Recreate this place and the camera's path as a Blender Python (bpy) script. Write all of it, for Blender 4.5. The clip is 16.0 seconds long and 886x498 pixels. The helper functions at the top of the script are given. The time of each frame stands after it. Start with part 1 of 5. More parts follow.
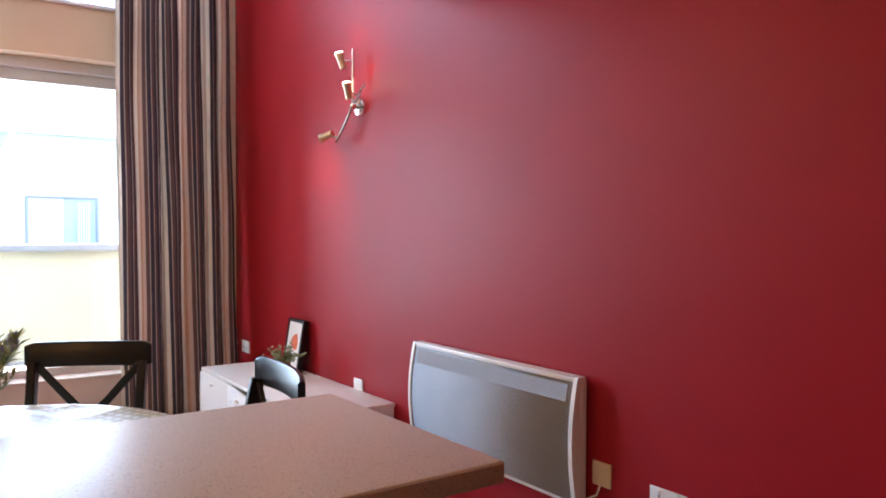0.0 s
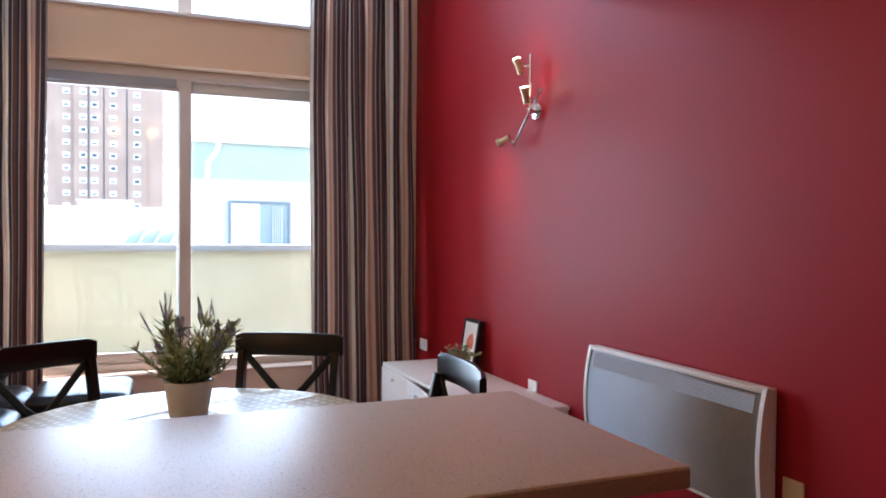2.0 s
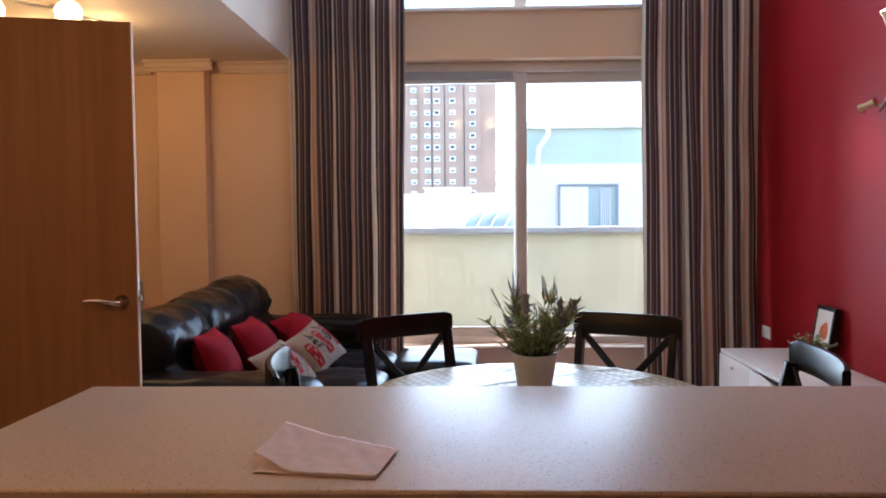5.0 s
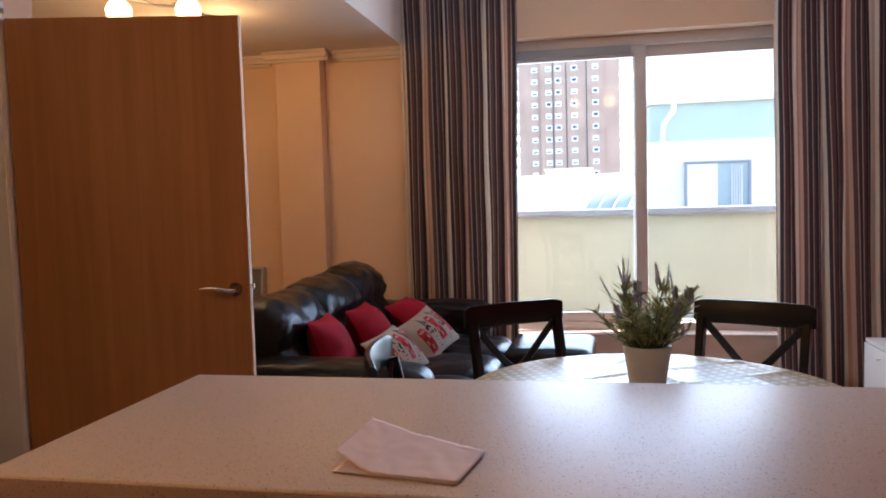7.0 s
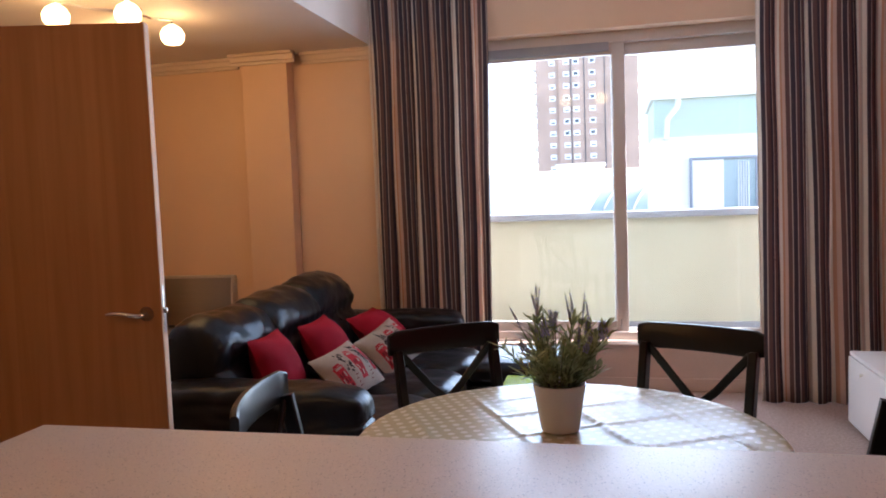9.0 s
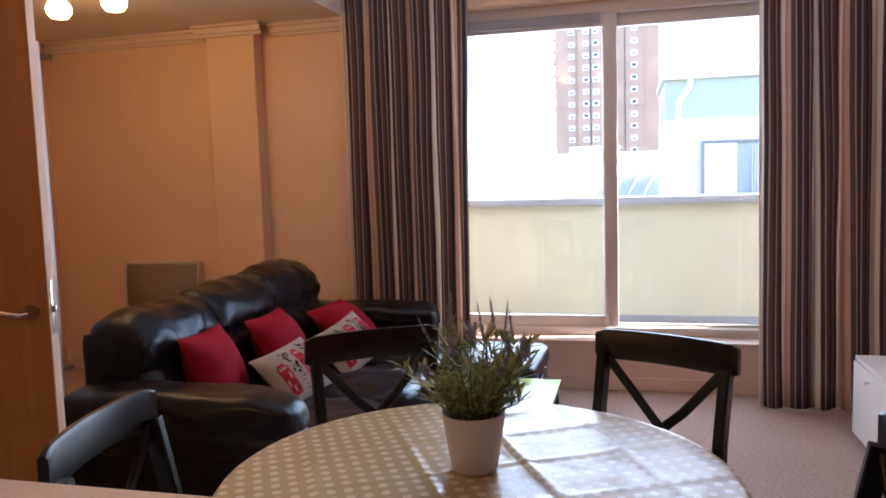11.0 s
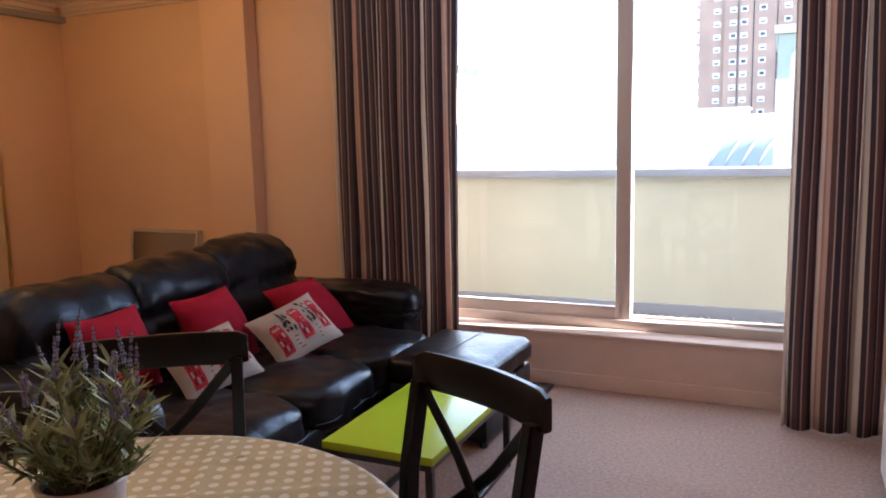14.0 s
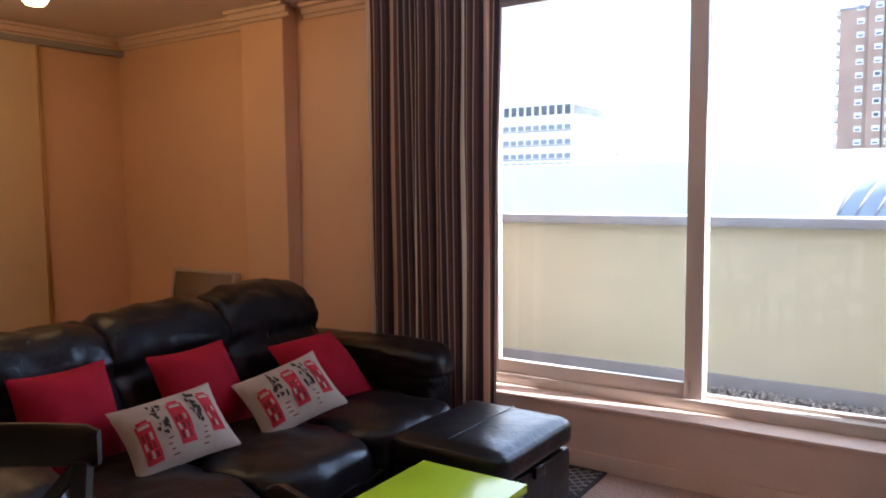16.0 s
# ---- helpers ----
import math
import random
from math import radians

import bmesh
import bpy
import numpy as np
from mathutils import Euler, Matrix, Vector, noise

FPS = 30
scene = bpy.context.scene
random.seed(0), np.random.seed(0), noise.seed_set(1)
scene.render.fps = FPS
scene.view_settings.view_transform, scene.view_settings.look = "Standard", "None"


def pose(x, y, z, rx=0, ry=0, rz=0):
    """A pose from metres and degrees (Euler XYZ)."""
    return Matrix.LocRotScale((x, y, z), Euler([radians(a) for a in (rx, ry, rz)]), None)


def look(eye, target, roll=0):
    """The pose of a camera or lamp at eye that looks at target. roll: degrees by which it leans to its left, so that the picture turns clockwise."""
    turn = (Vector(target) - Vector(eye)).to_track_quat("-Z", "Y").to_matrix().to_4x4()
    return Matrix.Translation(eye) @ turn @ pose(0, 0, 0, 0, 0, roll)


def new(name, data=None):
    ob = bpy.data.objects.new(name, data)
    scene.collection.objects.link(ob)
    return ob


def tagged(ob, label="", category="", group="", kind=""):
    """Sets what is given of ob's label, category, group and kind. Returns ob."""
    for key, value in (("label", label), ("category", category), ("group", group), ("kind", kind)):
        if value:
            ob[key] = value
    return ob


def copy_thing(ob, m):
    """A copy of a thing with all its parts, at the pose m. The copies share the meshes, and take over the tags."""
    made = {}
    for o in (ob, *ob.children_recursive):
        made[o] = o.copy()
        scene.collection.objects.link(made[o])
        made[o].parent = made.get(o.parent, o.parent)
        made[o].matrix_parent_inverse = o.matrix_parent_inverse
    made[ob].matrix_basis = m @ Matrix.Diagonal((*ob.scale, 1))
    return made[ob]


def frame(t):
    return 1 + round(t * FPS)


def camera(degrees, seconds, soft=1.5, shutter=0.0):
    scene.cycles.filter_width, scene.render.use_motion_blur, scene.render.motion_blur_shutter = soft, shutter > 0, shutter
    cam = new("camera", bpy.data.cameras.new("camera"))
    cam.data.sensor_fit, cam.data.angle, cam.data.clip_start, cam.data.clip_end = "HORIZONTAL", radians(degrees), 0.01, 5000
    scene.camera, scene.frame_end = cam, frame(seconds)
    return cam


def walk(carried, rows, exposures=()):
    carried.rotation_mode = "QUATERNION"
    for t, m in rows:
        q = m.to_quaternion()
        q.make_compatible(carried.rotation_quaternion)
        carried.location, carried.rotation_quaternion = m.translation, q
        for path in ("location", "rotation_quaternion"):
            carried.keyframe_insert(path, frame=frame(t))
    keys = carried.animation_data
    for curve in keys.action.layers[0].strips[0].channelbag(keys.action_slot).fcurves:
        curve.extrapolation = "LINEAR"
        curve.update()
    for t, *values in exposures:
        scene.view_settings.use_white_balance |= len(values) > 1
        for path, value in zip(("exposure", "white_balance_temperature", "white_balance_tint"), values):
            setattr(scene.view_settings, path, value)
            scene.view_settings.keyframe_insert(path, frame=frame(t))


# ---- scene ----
cam = camera(60.9, 16.0, soft=1.8)
PATH = [
    (0, (-0.073, -0.092, 1.318), (1.081, 1.541, 1.269), 0.2),
    (0.5, (-0.090, -0.112, 1.325), (0.984, 1.575, 1.298), 0.3),
    (1, (-0.108, -0.122, 1.317), (0.882, 1.616, 1.298), 0.6),
    (1.5, (-0.103, -0.125, 1.314), (0.770, 1.673, 1.287), 0.6),
    (2, (-0.122, -0.120, 1.315), (0.638, 1.729, 1.272), 0.5),
    (2.5, (-0.135, -0.120, 1.313), (0.503, 1.774, 1.258), 0.3),
    (3, (-0.140, -0.127, 1.316), (0.369, 1.806, 1.249), 0.0),
    (3.5, (-0.150, -0.136, 1.311), (0.222, 1.828, 1.239), -0.4),
    (4, (-0.155, -0.143, 1.310), (0.071, 1.843, 1.234), -0.6),
    (4.5, (-0.163, -0.150, 1.312), (-0.090, 1.846, 1.230), -0.6),
    (5, (-0.171, -0.155, 1.312), (-0.243, 1.841, 1.222), -0.5),
    (7.5, (-0.069, -0.014, 1.325), (-0.484, 1.938, 1.193), -2.0),
    (8, (0.116, 0.044, 1.377), (-0.305, 1.995, 1.247), -2.2),
    (10.5, (0.244, 0.523, 1.39), (-0.239, 2.456, 1.214), -1.7),
    (11, (0.367, 0.635, 1.384), (-0.124, 2.564, 1.196), -1.7),
    (11.5, (0.532, 0.746, 1.397), (-0.05, 2.646, 1.169), -2.2),
    (12, (0.642, 0.862, 1.395), (-0.033, 2.725, 1.133), -2.3),
    (12.5, (0.728, 1.007, 1.386), (0.025, 2.86, 1.112), -2.2),
    (13, (0.817, 1.151, 1.394), (0.088, 2.991, 1.108), -1.7),
    (13.5, (0.916, 1.260, 1.391), (0.168, 3.090, 1.098), -1.2),
    (14, (1.041, 1.389, 1.396), (0.222, 3.192, 1.119), -1.4),
    (14.5, (1.128, 1.535, 1.406), (0.18, 3.278, 1.159), -1.8),
    (15, (1.152, 1.700, 1.402), (0.133, 3.404, 1.172), -2.0),
    (15.5, (1.148, 1.909, 1.374), (0.1, 3.601, 1.178), -1.4),
    (16, (1.158, 2.095, 1.394), (0.064, 3.760, 1.224), -0.6),
]
EXPOSURES = [(0.0, 3.34, 5800, 15), (1.5, 2.98, 5800, 15), (3.5, 2.55, 5800, 15), (7.5, 2.62, 5900, 18), (11.0, 2.70, 5950, 21), (13.5, 2.70, 5950, 21), (16.0, 2.33, 6000, 22)]
walk(cam, [(t, look(eye, target, roll)) for t, eye, target, roll in PATH], EXPOSURES)
SKY_LOW, SKY_UP, SPOT_W, BEAM_W, GLOBE_W, DINING_W, KITCHEN_W = 13.0, 9.5, 0.11, 0.9, 0.50, 0.20, 0.78

# ---- world, sun and lamps ----
world = bpy.data.worlds.new("world")
scene.world = world
world.use_nodes = True
wn = world.node_tree.nodes
sky = wn.new("ShaderNodeTexSky")
sky.sky_type, sky.sun_disc = "NISHITA", False
SUN_FROM = Vector((0.82, 0.125, 0.72)).normalized()
sky.sun_elevation = math.asin(SUN_FROM.z)
sky.sun_rotation = math.atan2(SUN_FROM.x, SUN_FROM.y)
wn["Background"].inputs[1].default_value = 0.15
world.node_tree.links.new(sky.outputs[0], wn["Background"].inputs[0])
sun = new("sun", bpy.data.lights.new("sun", "SUN"))
sun.data.energy, sun.data.angle, sun.data.color = 4.5, radians(0.5), (1.0, 0.95, 0.86)
sun.matrix_world = look(SUN_FROM * 30, (0, 0, 0))


def window_light(name, x, y, z, w, h, watts):
    ob = new(name, bpy.data.lights.new(name, "AREA"))
    ob.data.shape, ob.data.size, ob.data.size_y, ob.data.energy = "RECTANGLE", w, h, watts
    ob.data.color = (0.73, 0.87, 1.0)
    ob.matrix_world = look((x, y, z), (x, y - 1, z))
    return ob


window_light("daylight_lower", 0.25, 5.74, 1.4, 2.3, 1.9, SKY_LOW)
window_light("daylight_upper", 0.25, 5.74, 3.55, 2.3, 1.3, SKY_UP)


def bulb_light(name, at, watts, color=(1.0, 0.48, 0.155), radius=0.03):
    ob = new(name, bpy.data.lights.new(name, "POINT"))
    ob.data.energy, ob.data.color, ob.data.shadow_soft_size = watts, color, radius
    ob.location = at
    return ob


# ---- materials ----
def mat(name, color, rough=0.6, metal=0.0, spread=0.08, scale=8.0, fine=120.0, bump=0.1, bump_scale=None, coat=0.0, spec=0.5, coords="Object"):
    """A surface with slow colour drift, fine grain and fine relief."""
    m = bpy.data.materials.new(name)
    m.use_nodes = True
    nt = m.node_tree
    n, l = nt.nodes, nt.links
    b = n["Principled BSDF"]
    tc = n.new("ShaderNodeTexCoord")
    big = n.new("ShaderNodeTexNoise")
    big.inputs["Scale"].default_value, big.inputs["Detail"].default_value = scale, 5
    small = n.new("ShaderNodeTexNoise")
    small.inputs["Scale"].default_value, small.inputs["Detail"].default_value = bump_scale or fine, 4
    l.new(tc.outputs[coords], big.inputs["Vector"])
    l.new(tc.outputs[coords], small.inputs["Vector"])
    mix = n.new("ShaderNodeMix")
    mix.data_type = "RGBA"
    lo = [max(0, c * (1 - spread)) for c in color]
    hi = [min(1, c * (1 + spread)) for c in color]
    mix.inputs["A"].default_value = (*lo, 1)
    mix.inputs["B"].default_value = (*hi, 1)
    add = n.new("ShaderNodeMath")
    add.operation = "MULTIPLY_ADD"
    l.new(small.outputs["Fac"], add.inputs[0])
    add.inputs[1].default_value = 0.5
    l.new(big.outputs["Fac"], add.inputs[2])
    ramp = n.new("ShaderNodeMapRange")
    ramp.inputs[1].default_value, ramp.inputs[2].default_value = 0.5, 1.0
    l.new(add.outputs[0], ramp.inputs[0])
    l.new(ramp.outputs[0], mix.inputs["Factor"])
    l.new(mix.outputs["Result"], b.inputs["Base Color"])
    rr = n.new("ShaderNodeMapRange")
    rr.inputs[3].default_value, rr.inputs[4].default_value = max(0.02, rough - 0.06), min(1, rough + 0.06)
    l.new(big.outputs["Fac"], rr.inputs[0])
    l.new(rr.outputs[0], b.inputs["Roughness"])
    b.inputs["Metallic"].default_value = metal
    b.inputs["Specular IOR Level"].default_value = spec
    b.inputs["Coat Weight"].default_value = coat
    if bump:
        bp = n.new("ShaderNodeBump")
        bp.inputs["Strength"].default_value, bp.inputs["Distance"].default_value = bump, 0.004
        l.new(small.outputs["Fac"], bp.inputs["Height"])
        l.new(bp.outputs[0], b.inputs["Normal"])
    return m


def nodes_of(m):
    return m.node_tree.nodes, m.node_tree.links, m.node_tree.nodes["Principled BSDF"]


def glow(name, color, strength):
    m = bpy.data.materials.new(name)
    m.use_nodes = True
    b = m.node_tree.nodes["Principled BSDF"]
    b.inputs["Base Color"].default_value = (0.9, 0.85, 0.75, 1)
    b.inputs["Emission Color"].default_value = (*color, 1)
    b.inputs["Emission Strength"].default_value = strength
    return m


def glass(name):
    m = bpy.data.materials.new(name)
    m.use_nodes = True
    n, l = m.node_tree.nodes, m.node_tree.links
    n.remove(n["Principled BSDF"])
    tr, gl, mx, fr = n.new("ShaderNodeBsdfTransparent"), n.new("ShaderNodeBsdfGlossy"), n.new("ShaderNodeMixShader"), n.new("ShaderNodeFresnel")
    tr.inputs[0].default_value = (0.95, 0.97, 0.96, 1)
    gl.inputs["Roughness"].default_value = 0.01
    fr.inputs[0].default_value = 1.45
    l.new(fr.outputs[0], mx.inputs[0])
    l.new(tr.outputs[0], mx.inputs[1])
    l.new(gl.outputs[0], mx.inputs[2])
    l.new(mx.outputs[0], n["Material Output"].inputs[0])
    return m


def striped_cloth():
    """Woven curtain: uneven vertical stripes along the cloth's own width."""
    m = mat("striped_cloth", (0.4, 0.33, 0.28), 0.85, fine=900, bump=0.15, spec=0.15)
    n, l, b = nodes_of(m)
    uv = n.new("ShaderNodeUVMap")
    sep = n.new("ShaderNodeSeparateXYZ")
    l.new(uv.outputs[0], sep.inputs[0])
    fr = n.new("ShaderNodeMath")
    fr.operation = "FRACT"
    mul = n.new("ShaderNodeMath")
    mul.operation = "MULTIPLY"
    mul.inputs[1].default_value = 1 / 0.40
    l.new(sep.outputs[0], mul.inputs[0])
    l.new(mul.outputs[0], fr.inputs[0])
    ramp = n.new("ShaderNodeValToRGB")
    ramp.color_ramp.interpolation = "CONSTANT"
    dark, choc, taupe, cream, pink, rust = (0.085, 0.068, 0.085), (0.17, 0.105, 0.10), (0.55, 0.46, 0.40), (0.82, 0.75, 0.67), (0.66, 0.49, 0.41), (0.60, 0.34, 0.23)
    stops = [(0.0, cream), (0.045, pink), (0.075, taupe), (0.10, cream), (0.165, dark), (0.225, taupe), (0.24, choc), (0.30, dark), (0.335, taupe), (0.35, choc), (0.405, dark), (0.46, pink),
             (0.50, cream), (0.55, rust), (0.585, pink), (0.64, choc), (0.70, taupe), (0.715, dark), (0.785, taupe), (0.80, choc), (0.85, dark), (0.90, taupe), (0.915, choc), (0.96, dark)]
    els = ramp.color_ramp.elements
    for i, (p, c) in enumerate(stops):
        e = els[i] if i < 2 else els.new(p)
        e.position, e.color = p, (*c, 1)
    l.new(fr.outputs[0], ramp.inputs[0])
    l.new(ramp.outputs[0], b.inputs["Base Color"])
    tl, mx = n.new("ShaderNodeBsdfTranslucent"), n.new("ShaderNodeMixShader")
    l.new(ramp.outputs[0], tl.inputs[0])
    mx.inputs[0].default_value = 0.40
    l.new(b.outputs[0], mx.inputs[1])
    l.new(tl.outputs[0], mx.inputs[2])
    l.new(mx.outputs[0], n["Material Output"].inputs[0])
    return m


def dotted_cloth(turn):
    """Oilcloth with rows of pale dots."""
    m = mat("dotted_oilcloth", (0.47, 0.41, 0.225), 0.30, scale=5, fine=60, bump=0.10, coat=0.10, spec=0.5)
    n, l, b = nodes_of(m)
    tc, mp = n.new("ShaderNodeTexCoord"), n.new("ShaderNodeMapping")
    mp.inputs["Rotation"].default_value = (0, 0, -turn)
    l.new(tc.outputs["Object"], mp.inputs[0])
    sn = n.new("ShaderNodeVectorMath")
    sn.operation = "MULTIPLY"
    sn.inputs[1].default_value = (1 / 0.036, 1 / 0.036, 0)
    l.new(mp.outputs[0], sn.inputs[0])
    fr = n.new("ShaderNodeVectorMath")
    fr.operation = "FRACTION"
    l.new(sn.outputs[0], fr.inputs[0])
    dist = n.new("ShaderNodeVectorMath")
    dist.operation = "DISTANCE"
    dist.inputs[1].default_value = (0.5, 0.5, 0)
    l.new(fr.outputs[0], dist.inputs[0])
    lt = n.new("ShaderNodeMapRange")
    lt.inputs[1].default_value, lt.inputs[2].default_value, lt.inputs[3].default_value, lt.inputs[4].default_value = 0.25, 0.30, 1, 0
    l.new(dist.outputs["Value"], lt.inputs[0])
    mix = n.new("ShaderNodeMix")
    mix.data_type = "RGBA"
    mix.inputs["B"].default_value = (0.72, 0.68, 0.57, 1)
    old = b.inputs["Base Color"].links[0].from_socket
    l.new(old, mix.inputs["A"])
    l.new(lt.outputs[0], mix.inputs["Factor"])
    l.new(mix.outputs["Result"], b.inputs["Base Color"])
    return m


def speckled(name, base, dark, light, rough):
    """Laminate with fine dark and pale specks."""
    m = mat(name, base, rough, scale=3, fine=250, bump=0.02)
    n, l, b = nodes_of(m)
    tc, vo = n.new("ShaderNodeTexCoord"), n.new("ShaderNodeTexVoronoi")
    vo.inputs["Scale"].default_value = 420
    l.new(tc.outputs["Object"], vo.inputs["Vector"])
    ramp = n.new("ShaderNodeValToRGB")
    ramp.color_ramp.interpolation = "CONSTANT"
    els = ramp.color_ramp.elements
    els[0].position, els[0].color = 0, (*dark, 1)
    els[1].position, els[1].color = 0.13, (*base, 1)
    for p, c in ((0.40, [q * 0.9 for q in base]), (0.6, base), (0.9, light)):
        e = els.new(p)
        e.color = (*c, 1)
    l.new(vo.outputs["Color"], ramp.inputs[0])
    mix = n.new("ShaderNodeMix")
    mix.data_type = "RGBA"
    mix.inputs["Factor"].default_value = 0.8
    l.new(b.inputs["Base Color"].links[0].from_socket, mix.inputs["A"])
    l.new(ramp.outputs[0], mix.inputs["B"])
    l.new(mix.outputs["Result"], b.inputs["Base Color"])
    # Bluish, strong specular imitates the daylight sheen from the window on the laminate.
    b.inputs["Specular Tint"].default_value = (0.75, 0.88, 1.0, 1)
    b.inputs["Specular IOR Level"].default_value = 0.62
    return m


def veneer():
    """Oak veneer: long upright grain."""
    m = mat("oak_veneer", (0.40, 0.19, 0.07), 0.52, scale=2, fine=30, bump=0.04, spec=0.35)
    n, l, b = nodes_of(m)
    tc, mp, no = n.new("ShaderNodeTexCoord"), n.new("ShaderNodeMapping"), n.new("ShaderNodeTexNoise")
    mp.inputs["Scale"].default_value = (26, 26, 1.1)
    no.inputs["Scale"].default_value, no.inputs["Detail"].default_value, no.inputs["Distortion"].default_value = 1.0, 7, 0.6
    l.new(tc.outputs["Object"], mp.inputs[0])
    l.new(mp.outputs[0], no.inputs["Vector"])
    ramp = n.new("ShaderNodeValToRGB")
    els = ramp.color_ramp.elements
    els[0].position, els[0].color = 0.3, (0.385, 0.170, 0.056, 1)
    els[1].position, els[1].color = 0.72, (0.48, 0.225, 0.080, 1)
    l.new(no.outputs["Fac"], ramp.inputs[0])
    l.new(ramp.outputs[0], b.inputs["Base Color"])
    return m


def leather():
    m = mat("black_leather", (0.007, 0.006, 0.007), 0.30, scale=6, fine=260, bump=0.06, spec=0.46)
    n, l, b = nodes_of(m)
    tc, no = n.new("ShaderNodeTexCoord"), n.new("ShaderNodeTexNoise")
    no.inputs["Scale"].default_value, no.inputs["Detail"].default_value, no.inputs["Distortion"].default_value = 18, 6, 1.5
    l.new(tc.outputs["Object"], no.inputs["Vector"])
    bp = n.new("ShaderNodeBump")
    bp.inputs["Strength"].default_value, bp.inputs["Distance"].default_value = 0.30, 0.008
    l.new(no.outputs["Fac"], bp.inputs["Height"])
    l.new(b.inputs["Normal"].links[0].from_socket, bp.inputs["Normal"])
    l.new(bp.outputs[0], b.inputs["Normal"])
    # Blue tint puts the cool window reflection into the leather's highlights.
    b.inputs["Specular Tint"].default_value = (0.70, 0.84, 1.0, 1)
    return m


def ribbed(name, color, rough, pitch, axis="Z"):
    """A metal grille: fine level ribs as relief."""
    m = mat(name, color, rough, fine=80, bump=0.05)
    n, l, b = nodes_of(m)
    tc, wv = n.new("ShaderNodeTexCoord"), n.new("ShaderNodeTexWave")
    wv.bands_direction = axis
    wv.inputs["Scale"].default_value = 0.314 / pitch
    l.new(tc.outputs["Object"], wv.inputs["Vector"])
    bp = n.new("ShaderNodeBump")
    bp.inputs["Strength"].default_value, bp.inputs["Distance"].default_value = 0.35, 0.003
    l.new(wv.outputs["Fac"], bp.inputs["Height"])
    l.new(bp.outputs[0], b.inputs["Normal"])
    mix = n.new("ShaderNodeMix")
    mix.data_type = "RGBA"
    mix.inputs["A"].default_value = (*[c * 0.85 for c in color], 1)
    mix.inputs["B"].default_value = (*color, 1)
    l.new(wv.outputs["Fac"], mix.inputs["Factor"])
    l.new(mix.outputs["Result"], b.inputs["Base Color"])
    return m


def perforated(name, color, hole, rough, pitch):
    """A sheet-metal grille with fine staggered round holes."""
    m = mat(name, color, rough, fine=80, bump=0.03, spec=0.3)
    n, l, b = nodes_of(m)
    tc, sc = n.new("ShaderNodeTexCoord"), n.new("ShaderNodeVectorMath")
    sc.operation = "MULTIPLY"
    sc.inputs[1].default_value = (1 / pitch, 0, 1 / (pitch * 0.866))
    l.new(tc.outputs["Object"], sc.inputs[0])
    sep = n.new("ShaderNodeSeparateXYZ")
    l.new(sc.outputs[0], sep.inputs[0])
    row, half, shift, fx, fz, cmb = [n.new("ShaderNodeMath") for _ in range(5)] + [n.new("ShaderNodeCombineXYZ")]
    row.operation, half.operation, shift.operation, fx.operation, fz.operation = "FLOOR", "MULTIPLY", "ADD", "FRACT", "FRACT"
    half.inputs[1].default_value = 0.5
    l.new(sep.outputs[2], row.inputs[0])
    l.new(row.outputs[0], half.inputs[0])
    l.new(half.outputs[0], shift.inputs[0])
    l.new(sep.outputs[0], shift.inputs[1])
    l.new(shift.outputs[0], fx.inputs[0])
    l.new(sep.outputs[2], fz.inputs[0])
    l.new(fx.outputs[0], cmb.inputs[0])
    l.new(fz.outputs[0], cmb.inputs[1])
    dist = n.new("ShaderNodeVectorMath")
    dist.operation = "DISTANCE"
    dist.inputs[1].default_value = (0.5, 0.5, 0)
    l.new(cmb.outputs[0], dist.inputs[0])
    lt = n.new("ShaderNodeMapRange")
    lt.inputs[1].default_value, lt.inputs[2].default_value, lt.inputs[3].default_value, lt.inputs[4].default_value = 0.27, 0.34, 1, 0
    l.new(dist.outputs["Value"], lt.inputs[0])
    mix = n.new("ShaderNodeMix")
    mix.data_type = "RGBA"
    mix.inputs["B"].default_value = (*hole, 1)
    l.new(b.inputs["Base Color"].links[0].from_socket, mix.inputs["A"])
    l.new(lt.outputs[0], mix.inputs["Factor"])
    l.new(mix.outputs["Result"], b.inputs["Base Color"])
    return m


RED_PAINT = mat("red_wall_paint", (0.33, 0.011, 0.017), 0.45, spread=0.08, scale=1.6, fine=140, bump=0.06, spec=0.21)
CREAM_PAINT = mat("cream_wall_paint", (0.73, 0.51, 0.34), 0.6, spread=0.05, scale=1.5, fine=140, bump=0.06)
# Dark taupe for the unseen south wall, chosen to weaken light bounced onto the red wall.
BOUNCE_CUT_PAINT = mat("dark_bounce_cut_paint", (0.16, 0.12, 0.10), 0.7, spread=0.06, scale=1.5, fine=140, bump=0.06)
WHITE_PAINT = mat("white_wall_paint", (0.80, 0.75, 0.68), 0.6, spread=0.04, scale=1.5, fine=140, bump=0.05)
CEILING_PAINT = mat("ceiling_paint", (0.80, 0.74, 0.66), 0.7, spread=0.04, scale=1.5, fine=140, bump=0.05)
GLOSS_WHITE = mat("white_gloss", (0.82, 0.80, 0.77), 0.3, spread=0.03, scale=4, bump=0.02)
# White frame plastic, darkened in its base colour for standing against the daylight.
UPVC = mat("backlit_white_plastic", (0.60, 0.54, 0.49), 0.35, spread=0.03, scale=5, bump=0.02)
# White paint turned down to pinkish beige for the dimness below the window.
SHADED_WHITE = mat("shaded_white_paint", (0.64, 0.50, 0.42), 0.42, spread=0.06, scale=5, bump=0.03)
CARPET = mat("beige_carpet", (0.41, 0.308, 0.266), 0.95, spread=0.26, scale=65, fine=150, bump=1.0, bump_scale=220, spec=0.1)
OAK = veneer()
